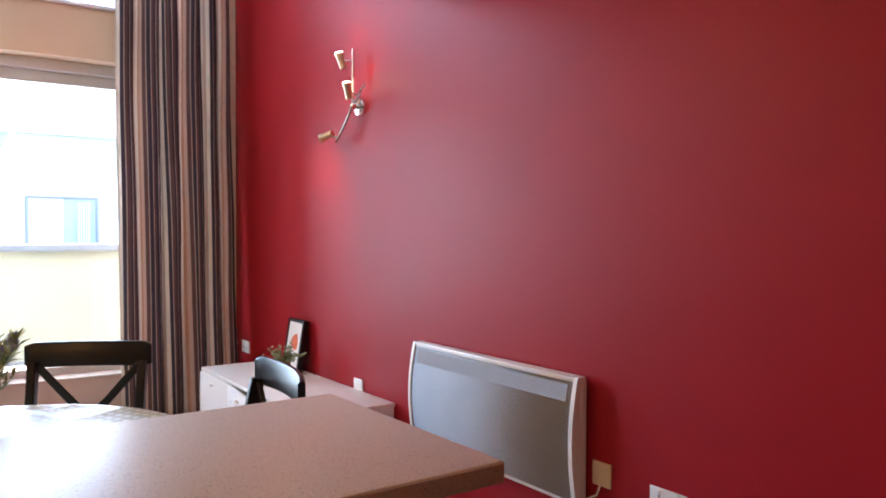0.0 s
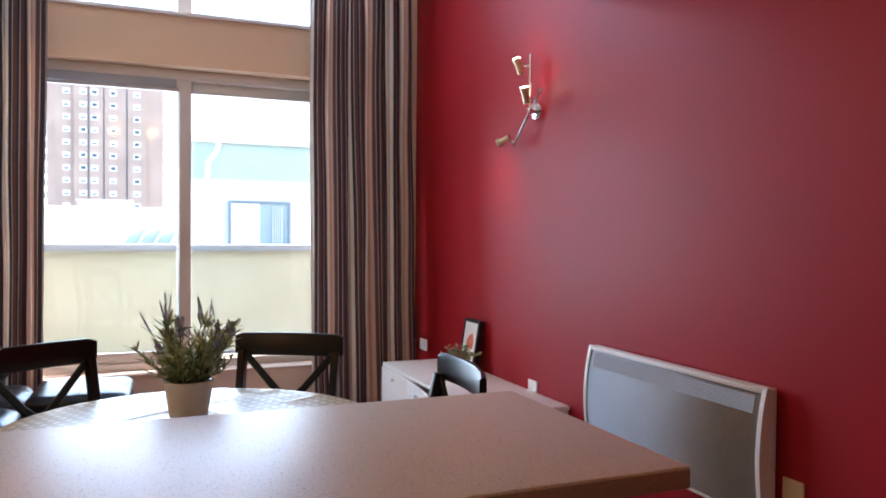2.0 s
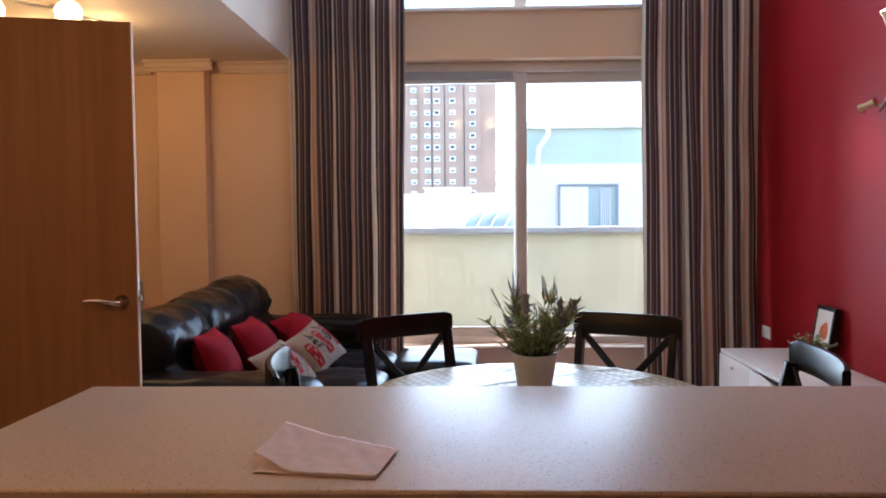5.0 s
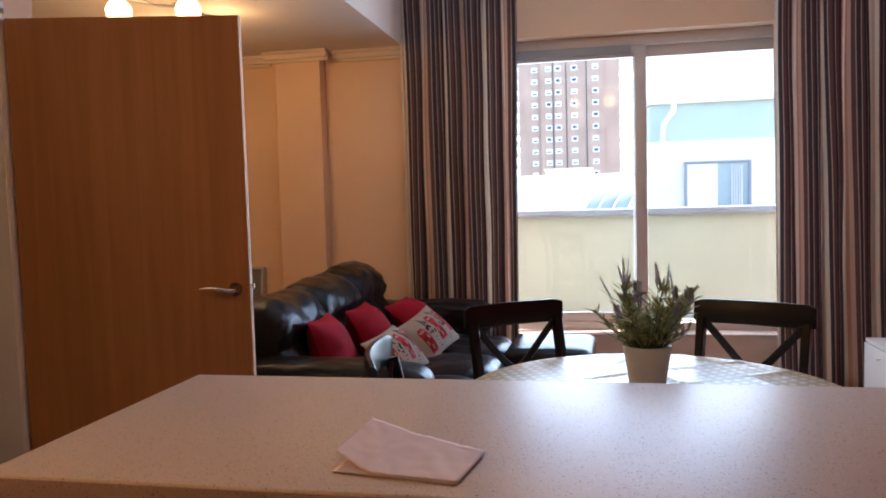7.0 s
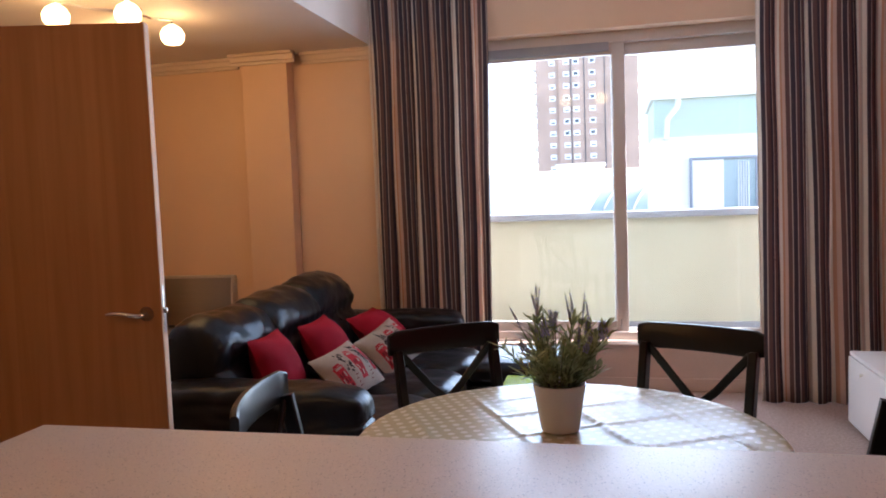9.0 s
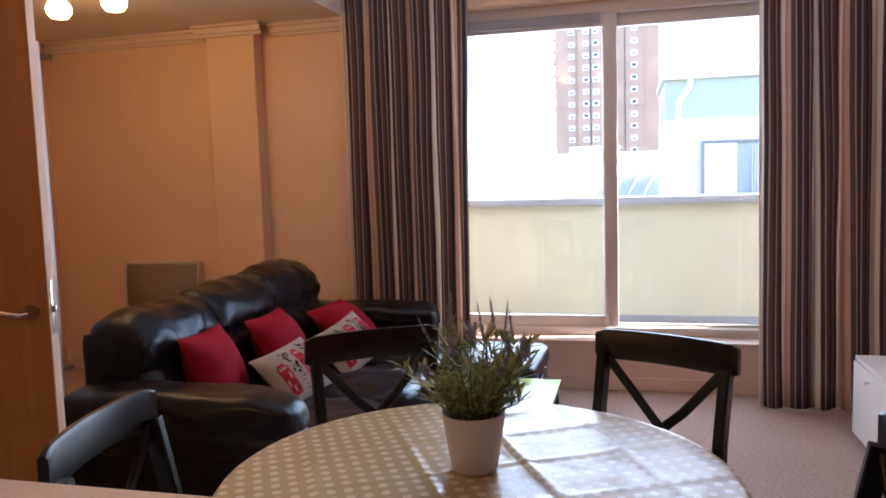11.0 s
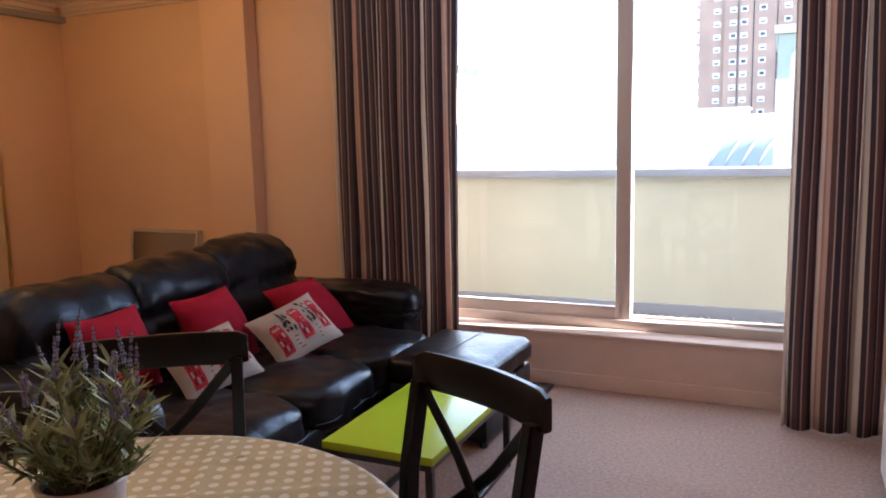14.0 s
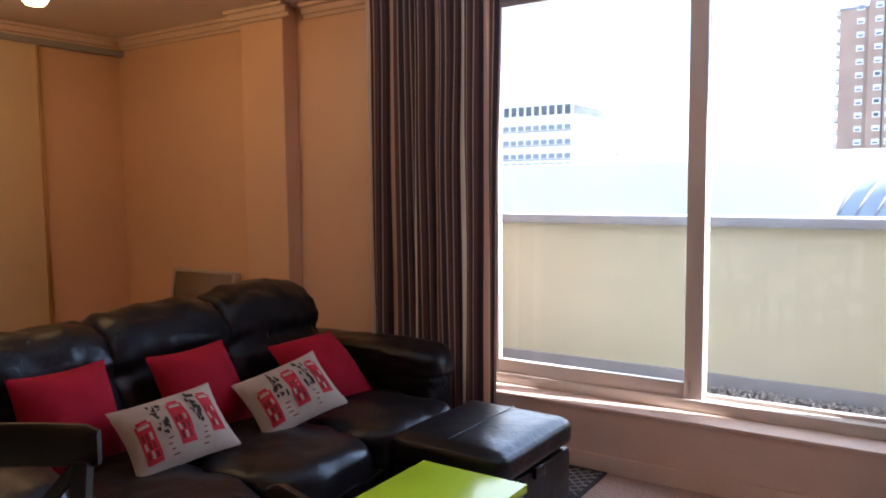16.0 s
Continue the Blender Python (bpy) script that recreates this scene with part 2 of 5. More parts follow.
STEEL = mat("brushed_steel", (0.62, 0.60, 0.57), 0.28, 1.0, spread=0.06, fine=200, bump=0.03)
CHROME = mat("chrome", (0.8, 0.8, 0.8), 0.12, 1.0, spread=0.03, bump=0.0)
LEATHER = leather()
CURTAIN = striped_cloth()
GLASS = glass("clear_glass")
WORKTOP = speckled("speckled_worktop", (0.70, 0.575, 0.46), (0.30, 0.215, 0.165), (0.83, 0.72, 0.61), 0.36)
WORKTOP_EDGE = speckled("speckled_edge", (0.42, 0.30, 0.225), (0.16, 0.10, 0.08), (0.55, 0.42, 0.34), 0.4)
BLACK_WOOD = mat("black_stained_wood", (0.006, 0.005, 0.005), 0.33, spread=0.25, scale=12, fine=90, bump=0.06, spec=0.36)
LIME = mat("lime_lacquer", (0.36, 0.50, 0.02), 0.24, spread=0.03, scale=3, bump=0.0, coat=0.1, spec=0.35)
BLACK_LACQUER = mat("black_lacquer", (0.02, 0.018, 0.018), 0.3, spread=0.2, bump=0.02)
RED_FABRIC = mat("red_cotton", (0.30, 0.008, 0.024), 0.85, spread=0.12, scale=14, fine=500, bump=0.5, spec=0.15)
PRINT_BASE = mat("printed_cotton", (0.37, 0.325, 0.285), 0.85, spread=0.10, scale=20, fine=500, bump=0.4, spec=0.15)
PRINT_RED = mat("red_print", (0.40, 0.03, 0.045), 0.85, spread=0.2, scale=40, fine=500, bump=0.3, spec=0.15)
PRINT_DARKRED = mat("dark_red_print", (0.16, 0.02, 0.028), 0.85, spread=0.3, scale=40, fine=500, bump=0.3, spec=0.15)
PRINT_BLACK = mat("black_print", (0.035, 0.03, 0.03), 0.85, spread=0.3, scale=40, fine=500, bump=0.3, spec=0.15)
WHITE_CERAMIC = mat("white_ceramic", (0.66, 0.66, 0.68), 0.35, spread=0.04, scale=12, bump=0.02)
TERRACOTTA = mat("terracotta", (0.42, 0.20, 0.12), 0.8, spread=0.15, scale=30, bump=0.2)
SOIL = mat("dark_moss", (0.03, 0.022, 0.015), 0.95, spread=0.5, scale=60, bump=0.8)
LEAF = mat("grey_green_leaf", (0.30, 0.36, 0.165), 0.5, spread=0.35, scale=18, bump=0.1)
LAVENDER = mat("lavender_bud", (0.31, 0.31, 0.46), 0.75, spread=0.35, scale=40, bump=0.2)
STALK = mat("flower_stalk", (0.13, 0.17, 0.07), 0.6, spread=0.2, bump=0.1)
SMALL_LEAF = mat("pale_green_leaf", (0.22, 0.27, 0.13), 0.6, spread=0.4, scale=40, bump=0.1)
SWITCH_WHITE = mat("white_moulded_plastic", (0.78, 0.75, 0.70), 0.35, spread=0.03, bump=0.02)
BEIGE_PLASTIC = mat("beige_moulded_plastic", (0.66, 0.52, 0.34), 0.4, spread=0.05, bump=0.02)
GRILLE = perforated("grey_heater_grille", (0.46, 0.49, 0.53), (0.15, 0.16, 0.175), 0.7, 0.0085)
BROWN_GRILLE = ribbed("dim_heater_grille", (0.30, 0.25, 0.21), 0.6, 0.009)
VENT = perforated("dark_vent_grille", (0.43, 0.45, 0.48), (0.12, 0.125, 0.135), 0.75, 0.0085)
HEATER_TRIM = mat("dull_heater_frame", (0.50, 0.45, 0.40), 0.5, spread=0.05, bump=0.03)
BRASS = mat("pale_brushed_brass", (0.72, 0.58, 0.38), 0.30, 1.0, spread=0.06, fine=200, bump=0.03)
COVING_PAINT = mat("cream_coving_paint", (0.70, 0.57, 0.46), 0.55, spread=0.04, scale=3, bump=0.03)
# Far glass with the reflected sky painted in as a pale base colour.
SKY_PANE = mat("sky_pale_far_glass", (0.42, 0.50, 0.50), 0.12, spread=0.15, scale=1.5, bump=0.0)
DARK = mat("dark_slot", (0.02, 0.02, 0.02), 0.6, bump=0.05)
RENDER_WALL = mat("cream_render", (0.57, 0.545, 0.40), 0.9, spread=0.06, scale=2.5, fine=90, bump=0.3)
COPING = mat("grey_coping", (0.32, 0.33, 0.35), 0.5, spread=0.08, scale=3, bump=0.1)
GRAVEL = mat("grey_gravel", (0.30, 0.28, 0.26), 0.9, spread=0.5, scale=70, bump=0.5)
ASPHALT = mat("roof_felt", (0.10, 0.10, 0.105), 0.9, spread=0.2, scale=3, bump=0.3)
OUT_WHITE = mat("white_render", (0.96, 0.89, 0.77), 0.9, spread=0.04, scale=1.0, fine=30, bump=0.1)
OUT_GREEN = mat("pale_green_cladding", (0.60, 0.68, 0.58), 0.7, spread=0.06, scale=1.0, fine=20, bump=0.1)
# Brown brick paled to carry the washed-out glare over the tower.
BRICK_FAR = mat("haze_paled_brown_brick", (0.50, 0.34, 0.25), 0.9, spread=0.16, scale=0.25, fine=3, bump=0.2)
ZINC = mat("zinc_roof", (0.46, 0.49, 0.48), 0.5, 0.2, spread=0.1, scale=1.2, bump=0.1)
FAR_GLASS = mat("far_window_glass", (0.10, 0.12, 0.14), 0.15, spread=0.3, scale=0.6, bump=0.0)
FAR_WHITE = mat("far_window_frame", (0.80, 0.80, 0.78), 0.6, spread=0.04, scale=1, bump=0.0)
PAPER = mat("pinkish_paper", (0.80, 0.68, 0.68), 0.8, spread=0.05, scale=12, fine=300, bump=0.1)
ART_WHITE = mat("art_paper", (0.80, 0.78, 0.74), 0.5, spread=0.03, bump=0.02)
ART_ORANGE = mat("orange_print", (0.62, 0.13, 0.045), 0.6, spread=0.25, scale=25, bump=0.02)
MAT_DARK = mat("dark_doormat", (0.035, 0.035, 0.04), 0.95, spread=0.4, scale=60, fine=300, bump=0.6)
MAT_PALE = mat("pale_mat_cord", (0.24, 0.22, 0.20), 0.95, spread=0.3, scale=60, fine=300, bump=0.6)
OILCLOTH = dotted_cloth(radians(29))
GLOBE = glow("lit_globe", (1.0, 0.65, 0.25), 1.7)
SPOT_LIT = glow("lit_bulb", (1.0, 0.80, 0.48), 9.0)
WARDROBE_CREAM = mat("cream_wardrobe_panel", (0.70, 0.60, 0.40), 0.4, spread=0.05, scale=2, bump=0.03)


# ---- mesh helpers ----
def thing(name, m, label, category, group="", kind=""):
    ob = new(name)
    ob.empty_display_size = 0.1
    ob.matrix_basis = m
    return tagged(ob, label, category, group, kind)


def mesh_of(name, bm, material, smooth=True, angle=38):
    bmesh.ops.recalc_face_normals(bm, faces=bm.faces[:])
    me = bpy.data.meshes.new(name)
    bm.to_mesh(me)
    bm.free()
    me.materials.append(material)
    if smooth:
        me.polygons.foreach_set("use_smooth", [True] * len(me.polygons))
        me.set_sharp_from_angle(angle=radians(angle))
    return me


def part(name, bm, material, parent=None, label="", smooth=True, at=None):
    ob = new(name, bm if isinstance(bm, bpy.types.Mesh) else mesh_of(name, bm, material, smooth))
    if parent:
        ob.parent = parent
    if at is not None:
        ob.matrix_basis = at
    if label:
        ob["label"] = label
    return ob


def setting(name, bm, material, label, category, smooth=True):
    return tagged(part(name, bm, material, smooth=smooth), label, category, "", "structure")


def box(x0, x1, y0, y1, z0, z1, bevel=0.0, seg=2, bm=None, m=None):
    """A box between two corners, with rounded edges, added to bm."""
    t = bmesh.new()
    bmesh.ops.create_cube(t, size=1, matrix=Matrix.Translation(((x0 + x1) / 2, (y0 + y1) / 2, (z0 + z1) / 2)) @ Matrix.Diagonal((abs(x1 - x0), abs(y1 - y0), abs(z1 - z0), 1)))
    if bevel:
        bmesh.ops.bevel(t, geom=t.edges[:], offset=bevel, segments=seg, profile=0.5, affect="EDGES")
    if m is not None:
        t.transform(m)
    return merge(bm, t)


def merge(bm, t):
    if bm is None:
        return t
    me = bpy.data.meshes.new("tmp")
    t.to_mesh(me)
    t.free()
    bm.from_mesh(me)
    bpy.data.meshes.remove(me)
    return bm


def tube(points, radius, sides=10, bm=None, flat=1.0, taper=None, up=(0, 0, 1)):
    """A rod along points; flat squashes it; taper gives a radius for each point."""
    t = bmesh.new()
    pts = [Vector(p) for p in points]
    rings = []
    for i, p in enumerate(pts):
        d = (pts[min(i + 1, len(pts) - 1)] - pts[max(i - 1, 0)]).normalized()
        a = d.cross(Vector(up))
        a = a.normalized() if a.length > 1e-4 else d.orthogonal().normalized()
        b = a.cross(d)
        r = taper[i] if taper else radius
        rings.append([t.verts.new(p + a * r * math.cos(2 * math.pi * k / sides) + b * r * flat * math.sin(2 * math.pi * k / sides)) for k in range(sides)])
    for r0, r1 in zip(rings, rings[1:]):
        for k in range(sides):
            t.faces.new((r0[k], r0[(k + 1) % sides], r1[(k + 1) % sides], r1[k]))
    t.faces.new(rings[0][::-1])
    t.faces.new(rings[-1])
    return merge(bm, t)


def bar(points, w, h, bm=None, up=(0, 0, 1), bevel=0.004):
    """A squared bar along points: w across, h along up."""
    t = bmesh.new()
    pts = [Vector(p) for p in points]
    rings = []
    c = min(bevel, w * 0.3, h * 0.3)
    prof = [(-w / 2 + c, -h / 2), (w / 2 - c, -h / 2), (w / 2, -h / 2 + c), (w / 2, h / 2 - c), (w / 2 - c, h / 2), (-w / 2 + c, h / 2), (-w / 2, h / 2 - c), (-w / 2, -h / 2 + c)]
    for i, p in enumerate(pts):
        d = (pts[min(i + 1, len(pts) - 1)] - pts[max(i - 1, 0)]).normalized()
        a = d.cross(Vector(up)).normalized()
        b = a.cross(d)
        rings.append([t.verts.new(p + a * u + b * v) for u, v in prof])
    for r0, r1 in zip(rings, rings[1:]):
        for k in range(8):
            t.faces.new((r0[k], r0[(k + 1) % 8], r1[(k + 1) % 8], r1[k]))
    t.faces.new(rings[0][::-1])
    t.faces.new(rings[-1])
    return merge(bm, t)


def lathe(profile, sides=28, bm=None, m=None):
    """Turned shape from (radius, height) pairs."""
    t = bmesh.new()
    rings = []
    for r, z in profile:
        rings.append([t.verts.new((max(r, 1e-4) * math.cos(2 * math.pi * k / sides), max(r, 1e-4) * math.sin(2 * math.pi * k / sides), z)) for k in range(sides)])
    for r0, r1 in zip(rings, rings[1:]):
        for k in range(sides):
            t.faces.new((r0[k], r0[(k + 1) % sides], r1[(k + 1) % sides], r1[k]))
    t.faces.new(rings[0][::-1])
    t.faces.new(rings[-1])
    if m is not None:
        t.transform(m)
    return merge(bm, t)


def ball(r, at, bm=None, squash=1.0, seg=18):
    t = bmesh.new()
    bmesh.ops.create_uvsphere(t, u_segments=seg, v_segments=seg // 2 + 2, radius=r)
    t.transform(Matrix.Translation(at) @ Matrix.Diagonal((1, 1, squash, 1)))
    return merge(bm, t)


def soft(x0, x1, y0, y1, z0, z1, r, n=10, puff=0.0, wrinkle=0.0, freq=5.0, seed=0, bm=None, m=None, seam=None, stretch=(1, 1, 1)):
    """An upholstered block: rounded by r, swollen by puff, with creases."""
    t = bmesh.new()
    bmesh.ops.create_cube(t, size=2)
    bmesh.ops.subdivide_edges(t, edges=t.edges[:], cuts=n, use_grid_fill=True)
    c = Vector(((x0 + x1) / 2, (y0 + y1) / 2, (z0 + z1) / 2))
    h = Vector(((x1 - x0) / 2, (y1 - y0) / 2, (z1 - z0) / 2))
    for v in t.verts:
        u = v.co.copy()
        p = Vector((u.x * h.x, u.y * h.y, u.z * h.z))
        core = Vector([max(-h[i] + r, min(h[i] - r, p[i])) for i in range(3)])
        d = p - core
        nrm = d.normalized() if d.length > 1e-6 else Vector((0, 0, 0))
        p = core + nrm * min(r, d.length) if d.length > 1e-6 else p
        swell = puff * (1 - u.x ** 4) * (1 - u.y ** 4) if abs(u.z) > 0.999 else puff * 0.5 * (1 - u.z ** 4)
        out = Vector((0, 0, math.copysign(1, u.z))) if abs(u.z) > 0.999 else nrm
        p += out * swell
        if wrinkle:
            q = (p + Vector((seed * 3.1, seed * 1.7, 0))) * freq
            q = Vector((q.x * stretch[0], q.y * stretch[1], q.z * stretch[2]))
            p += (nrm if nrm.length else Vector((0, 0, 1))) * wrinkle * (noise.noise(q) + 0.6 * noise.noise(q * 2.3))
        if seam is not None and abs(u.z) < 0.999:
            w = (p.z / h.z * 0.5 + 0.5 - seam) / 0.045
            p += nrm * (0.014 * math.exp(-(w / 2.6) ** 2) * 0.5 - 0.014 * math.exp(-w * w))
        v.co = c + p
    if m is not None:
        t.transform(m)
    return merge(bm, t)


def plump(x0, x1, y0, y1, z0, z1, n=30, power=5.0, seams=(), gather=0.006, seed=0, m=None):
    """A stuffed leather cushion: a rounded block with creases gathered into its level seams."""
    t = bmesh.new()
    bmesh.ops.create_cube(t, size=2)
    bmesh.ops.subdivide_edges(t, edges=t.edges[:], cuts=n, use_grid_fill=True)
    c = Vector(((x0 + x1) / 2, (y0 + y1) / 2, (z0 + z1) / 2))
    h = Vector(((x1 - x0) / 2, (y1 - y0) / 2, (z1 - z0) / 2))
    for v in t.verts:
        u = v.co.copy()
        k = (abs(u.x) ** power + abs(u.y) ** power + abs(u.z) ** power) ** (1 / power)
        u = u / k
        p = Vector((u.x * h.x, u.y * h.y, u.z * h.z))
        nrm = Vector((math.copysign(abs(u.x) ** (power - 1), u.x) / h.x, math.copysign(abs(u.y) ** (power - 1), u.y) / h.y, math.copysign(abs(u.z) ** (power - 1), u.z) / h.z)).normalized()
        side = abs(nrm.x)
        for s in seams:
            w = u.z * 0.5 + 0.5 - s
            p -= nrm * side * 0.017 * math.exp(-(w / 0.035) ** 2)
            crease = noise.noise((p.y * 26 + seed * 7, w * 3, seed)) + 0.5 * noise.noise((p.y * 55, w * 6, seed))
            p += nrm * gather * crease * math.exp(-abs(w) / 0.2)
        edge = abs(u.y) ** 4
        p += nrm * gather * 1.1 * edge * noise.noise((p.x * 9, seed, p.z * 24))
        p += nrm * 0.012 * noise.noise((p.x * 5 + seed * 3, p.y * 6, p.z * 5)) + nrm * 0.006 * noise.noise((p.x * 13, p.y * 13 + seed, p.z * 13))
        v.co = c + p
    if m is not None:
        t.transform(m)
    return merge(None, t)


# ---- the room ----
RX, WY, LX, SY = 1.95, 5.48, -3.85, -1.7      # red wall, window wall, wardrobe front, wall behind
CEIL, HIGH = 2.465, 4.75                      # low ceiling, ceiling of the double-height part
BX, KY = -1.49, 3.01                          # edges of the low ceilings
WX0, WX1 = -0.95, 1.45                        # window opening

setting("floor", box(LX - 0.7, RX + 0.25, SY - 0.2, WY + 0.02, -0.2, 0.0), CARPET, "beige short-pile carpet over the whole floor", "floor", False)
setting("wall_east", box(RX, RX + 0.25, SY - 0.2, WY + 0.3, 0.0, HIGH + 0.2), RED_PAINT, "deep red painted wall with a satin sheen", "wall", False)
wn_ = box(LX - 0.7, WX0, WY + 0.02, WY + 0.3, 0.0, HIGH + 0.2)
box(WX1, RX, WY + 0.02, WY + 0.3, 0.0, HIGH + 0.2, bm=wn_)
box(WX0, WX1, WY + 0.02, WY + 0.3, -0.1, 0.30, bm=wn_)
box(WX0, WX1, WY + 0.02, WY + 0.3, 2.47, 2.83, bm=wn_)
box(WX0, WX1, WY + 0.02, WY + 0.3, 4.35, HIGH + 0.2, bm=wn_)
setting("wall_north", wn_, CREAM_PAINT, "cream painted window wall with a lower and an upper opening", "wall", False)
# Unseen closing wall; its dark colour keeps bounced light down.
setting("wall_south", box(LX - 0.7, RX, SY - 0.2, SY, 0.0, CEIL), BOUNCE_CUT_PAINT, "unseen closing wall behind the kitchen, coloured dark to cut bounced light", "wall", False)
setting("wall_west", box(LX - 0.7, LX - 0.62, SY, WY + 0.02, 0.0, CEIL), CREAM_PAINT, "cream painted wall behind the wardrobe", "wall", False)
kw = box(-2.37, -2.25, SY, 1.51, 0.0, CEIL)
box(-2.37, -2.25, 1.51, 2.35, 2.06, CEIL, bm=kw)
box(LX - 0.6, -2.25, 2.35, 2.56, 0.0, CEIL, bm=kw)
setting("wall_partition", kw, CREAM_PAINT, "cream partition wall with the hall doorway", "wall", False)
cl = box(LX - 0.7, BX, SY - 0.2, WY + 0.02, CEIL, CEIL + 0.25)
box(BX, RX, SY - 0.2, KY, CEIL, CEIL + 0.25, bm=cl)
setting("ceiling", cl, CEILING_PAINT, "white low ceiling over kitchen and sofa", "ceiling", False)
up = box(BX - 0.12, BX - 0.002, KY - 0.12, WY + 0.02, CEIL + 0.25, HIGH)
box(BX, RX, KY - 0.12, KY - 0.002, CEIL + 0.25, HIGH, bm=up)
setting("wall_upper", up, WHITE_PAINT, "white upper wall above the ceiling edges", "wall", False)
setting("ceiling_high", box(BX - 0.12, RX, KY - 0.12, WY + 0.02, HIGH, HIGH + 0.2), CEILING_PAINT, "white ceiling of the double-height part", "ceiling", False)
setting("wall_pilaster", box(-2.48, -2.12, WY - 0.10, WY + 0.02, 0.0, CEIL, 0.006), CREAM_PAINT, "cream boxed-in pilaster on the window wall", "wall", False)


def coving(bm, p, q, inward):
    """Stepped plaster coving below the ceiling from p to q."""
    d = Vector((*inward, 0))
    a, b = Vector((*p, 0)), Vector((*q, 0))
    for drop, out in ((0.080, 0.022), (0.058, 0.045), (0.022, 0.075)):
        lo = [min(v) for v in zip(a, b, a + d * out, b + d * out)]
        hi = [max(v) for v in zip(a, b, a + d * out, b + d * out)]
        box(lo[0], hi[0], lo[1], hi[1], CEIL - drop, CEIL - 0.001, 0.004, bm=bm)
    return bm


cv = bmesh.new()
F = WY + 0.02
coving(cv, (-2.12 + 0.075, F), (BX + 0.01, F), (0, -1))
coving(cv, (-2.48 - 0.07, WY - 0.10), (-2.12 + 0.07, WY - 0.10), (0, -1))
coving(cv, (LX + 0.02, F), (-2.48 - 0.075, F), (0, -1))
coving(cv, (LX - 0.05, 2.56), (LX - 0.05, F - 0.08), (1, 0))
setting("trim_coving", cv, COVING_PAINT, "white stepped plaster coving under the ceiling", "coving", False)

sk = box(LX, -2.48, F - 0.016, F, 0, 0.10, 0.004)
box(-2.12, -1.0, F - 0.016, F, 0, 0.10, 0.004, bm=sk)
box(-1.0, RX, WY - 0.016, WY, 0, 0.085, 0.004, bm=sk)
setting("baseboard", sk, SHADED_WHITE, "white painted skirting board", "skirting", False)
sb = box(-1.0, RX, WY, WY + 0.02, 0.0, 0.30)
setting("wall_under_window", sb, SHADED_WHITE, "cream boxed wall below the window", "wall", False)
setting("window_sill", box(WX0 - 0.05, WX1 + 0.05, WY - 0.012, WY + 0.15, 0.30, 0.318, 0.004), SHADED_WHITE, "white painted ledge below the sliding door", "sill")


# ---- windows ----
def frame_bars(x0, x1, z0, z1, y0, y1, w, bm=None, bottom=None, top=None):
    bm = box(x0, x0 + w, y0, y1, z0, z1, 0.004, bm=bm)
    box(x1 - w, x1, y0, y1, z0, z1, 0.004, bm=bm)
    box(x0 + w - 0.002, x1 - w + 0.002, y0 + 0.001, y1 - 0.001, z0, z0 + (bottom or w), 0.004, bm=bm)
    box(x0 + w - 0.002, x1 - w + 0.002, y0 + 0.001, y1 - 0.001, z1 - (top or w), z1, 0.004, bm=bm)
    return bm


def pane(x0, x1, z0, z1, y):
    return box(x0, x1, y - 0.003, y + 0.003, z0, z1)


win = thing("window_1", pose(0, 0, 0), "white plastic sliding glass door above a low ledge", "window", kind="structure")
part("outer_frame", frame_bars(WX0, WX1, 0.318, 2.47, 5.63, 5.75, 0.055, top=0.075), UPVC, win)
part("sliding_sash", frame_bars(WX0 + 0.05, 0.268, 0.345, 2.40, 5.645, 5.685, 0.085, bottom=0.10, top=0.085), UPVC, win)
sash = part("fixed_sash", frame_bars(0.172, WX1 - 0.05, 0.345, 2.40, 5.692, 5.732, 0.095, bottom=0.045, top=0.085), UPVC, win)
for n_, (a, b, y) in (("pane", (WX0 + 0.13, 0.185, 5.665)), ("pane", (0.26, WX1 - 0.14, 5.712))):
    o = part(n_, pane(a, b, 0.385, 2.33, y), GLASS, win)
    o.visible_shadow = False
part("track", box(WX0 + 0.05, WX1 - 0.05, 5.632, 5.645, 0.318, 0.345, 0.003), UPVC, win)
part("blind_rail", box(WX0 + 0.06, 0.165, 5.618, 5.643, 2.335, 2.40, 0.006), COPING, win, "grey pelmet rail over the sliding pane")
part("lock_plate", box(0.205, 0.217, 5.637, 5.646, 0.40, 0.46, 0.002), STEEL, win)

win2 = thing("window_2", pose(0, 0, 0), "white plastic upper window above the sliding door", "window", kind="structure")
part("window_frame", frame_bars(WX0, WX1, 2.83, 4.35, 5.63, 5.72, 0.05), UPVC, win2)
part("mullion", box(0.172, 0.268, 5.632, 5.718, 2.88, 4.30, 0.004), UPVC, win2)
for a, b in ((WX0 + 0.05, 0.172), (0.268, WX1 - 0.05)):
    o = part("pane", pane(a, b, 2.88, 4.30, 5.68), GLASS, win2)
    o.visible_shadow = False
part("window_sill", box(WX0 - 0.02, WX1 + 0.02, WY - 0.02, 5.63, 2.815, 2.838, 0.004), GLOSS_WHITE, win2)


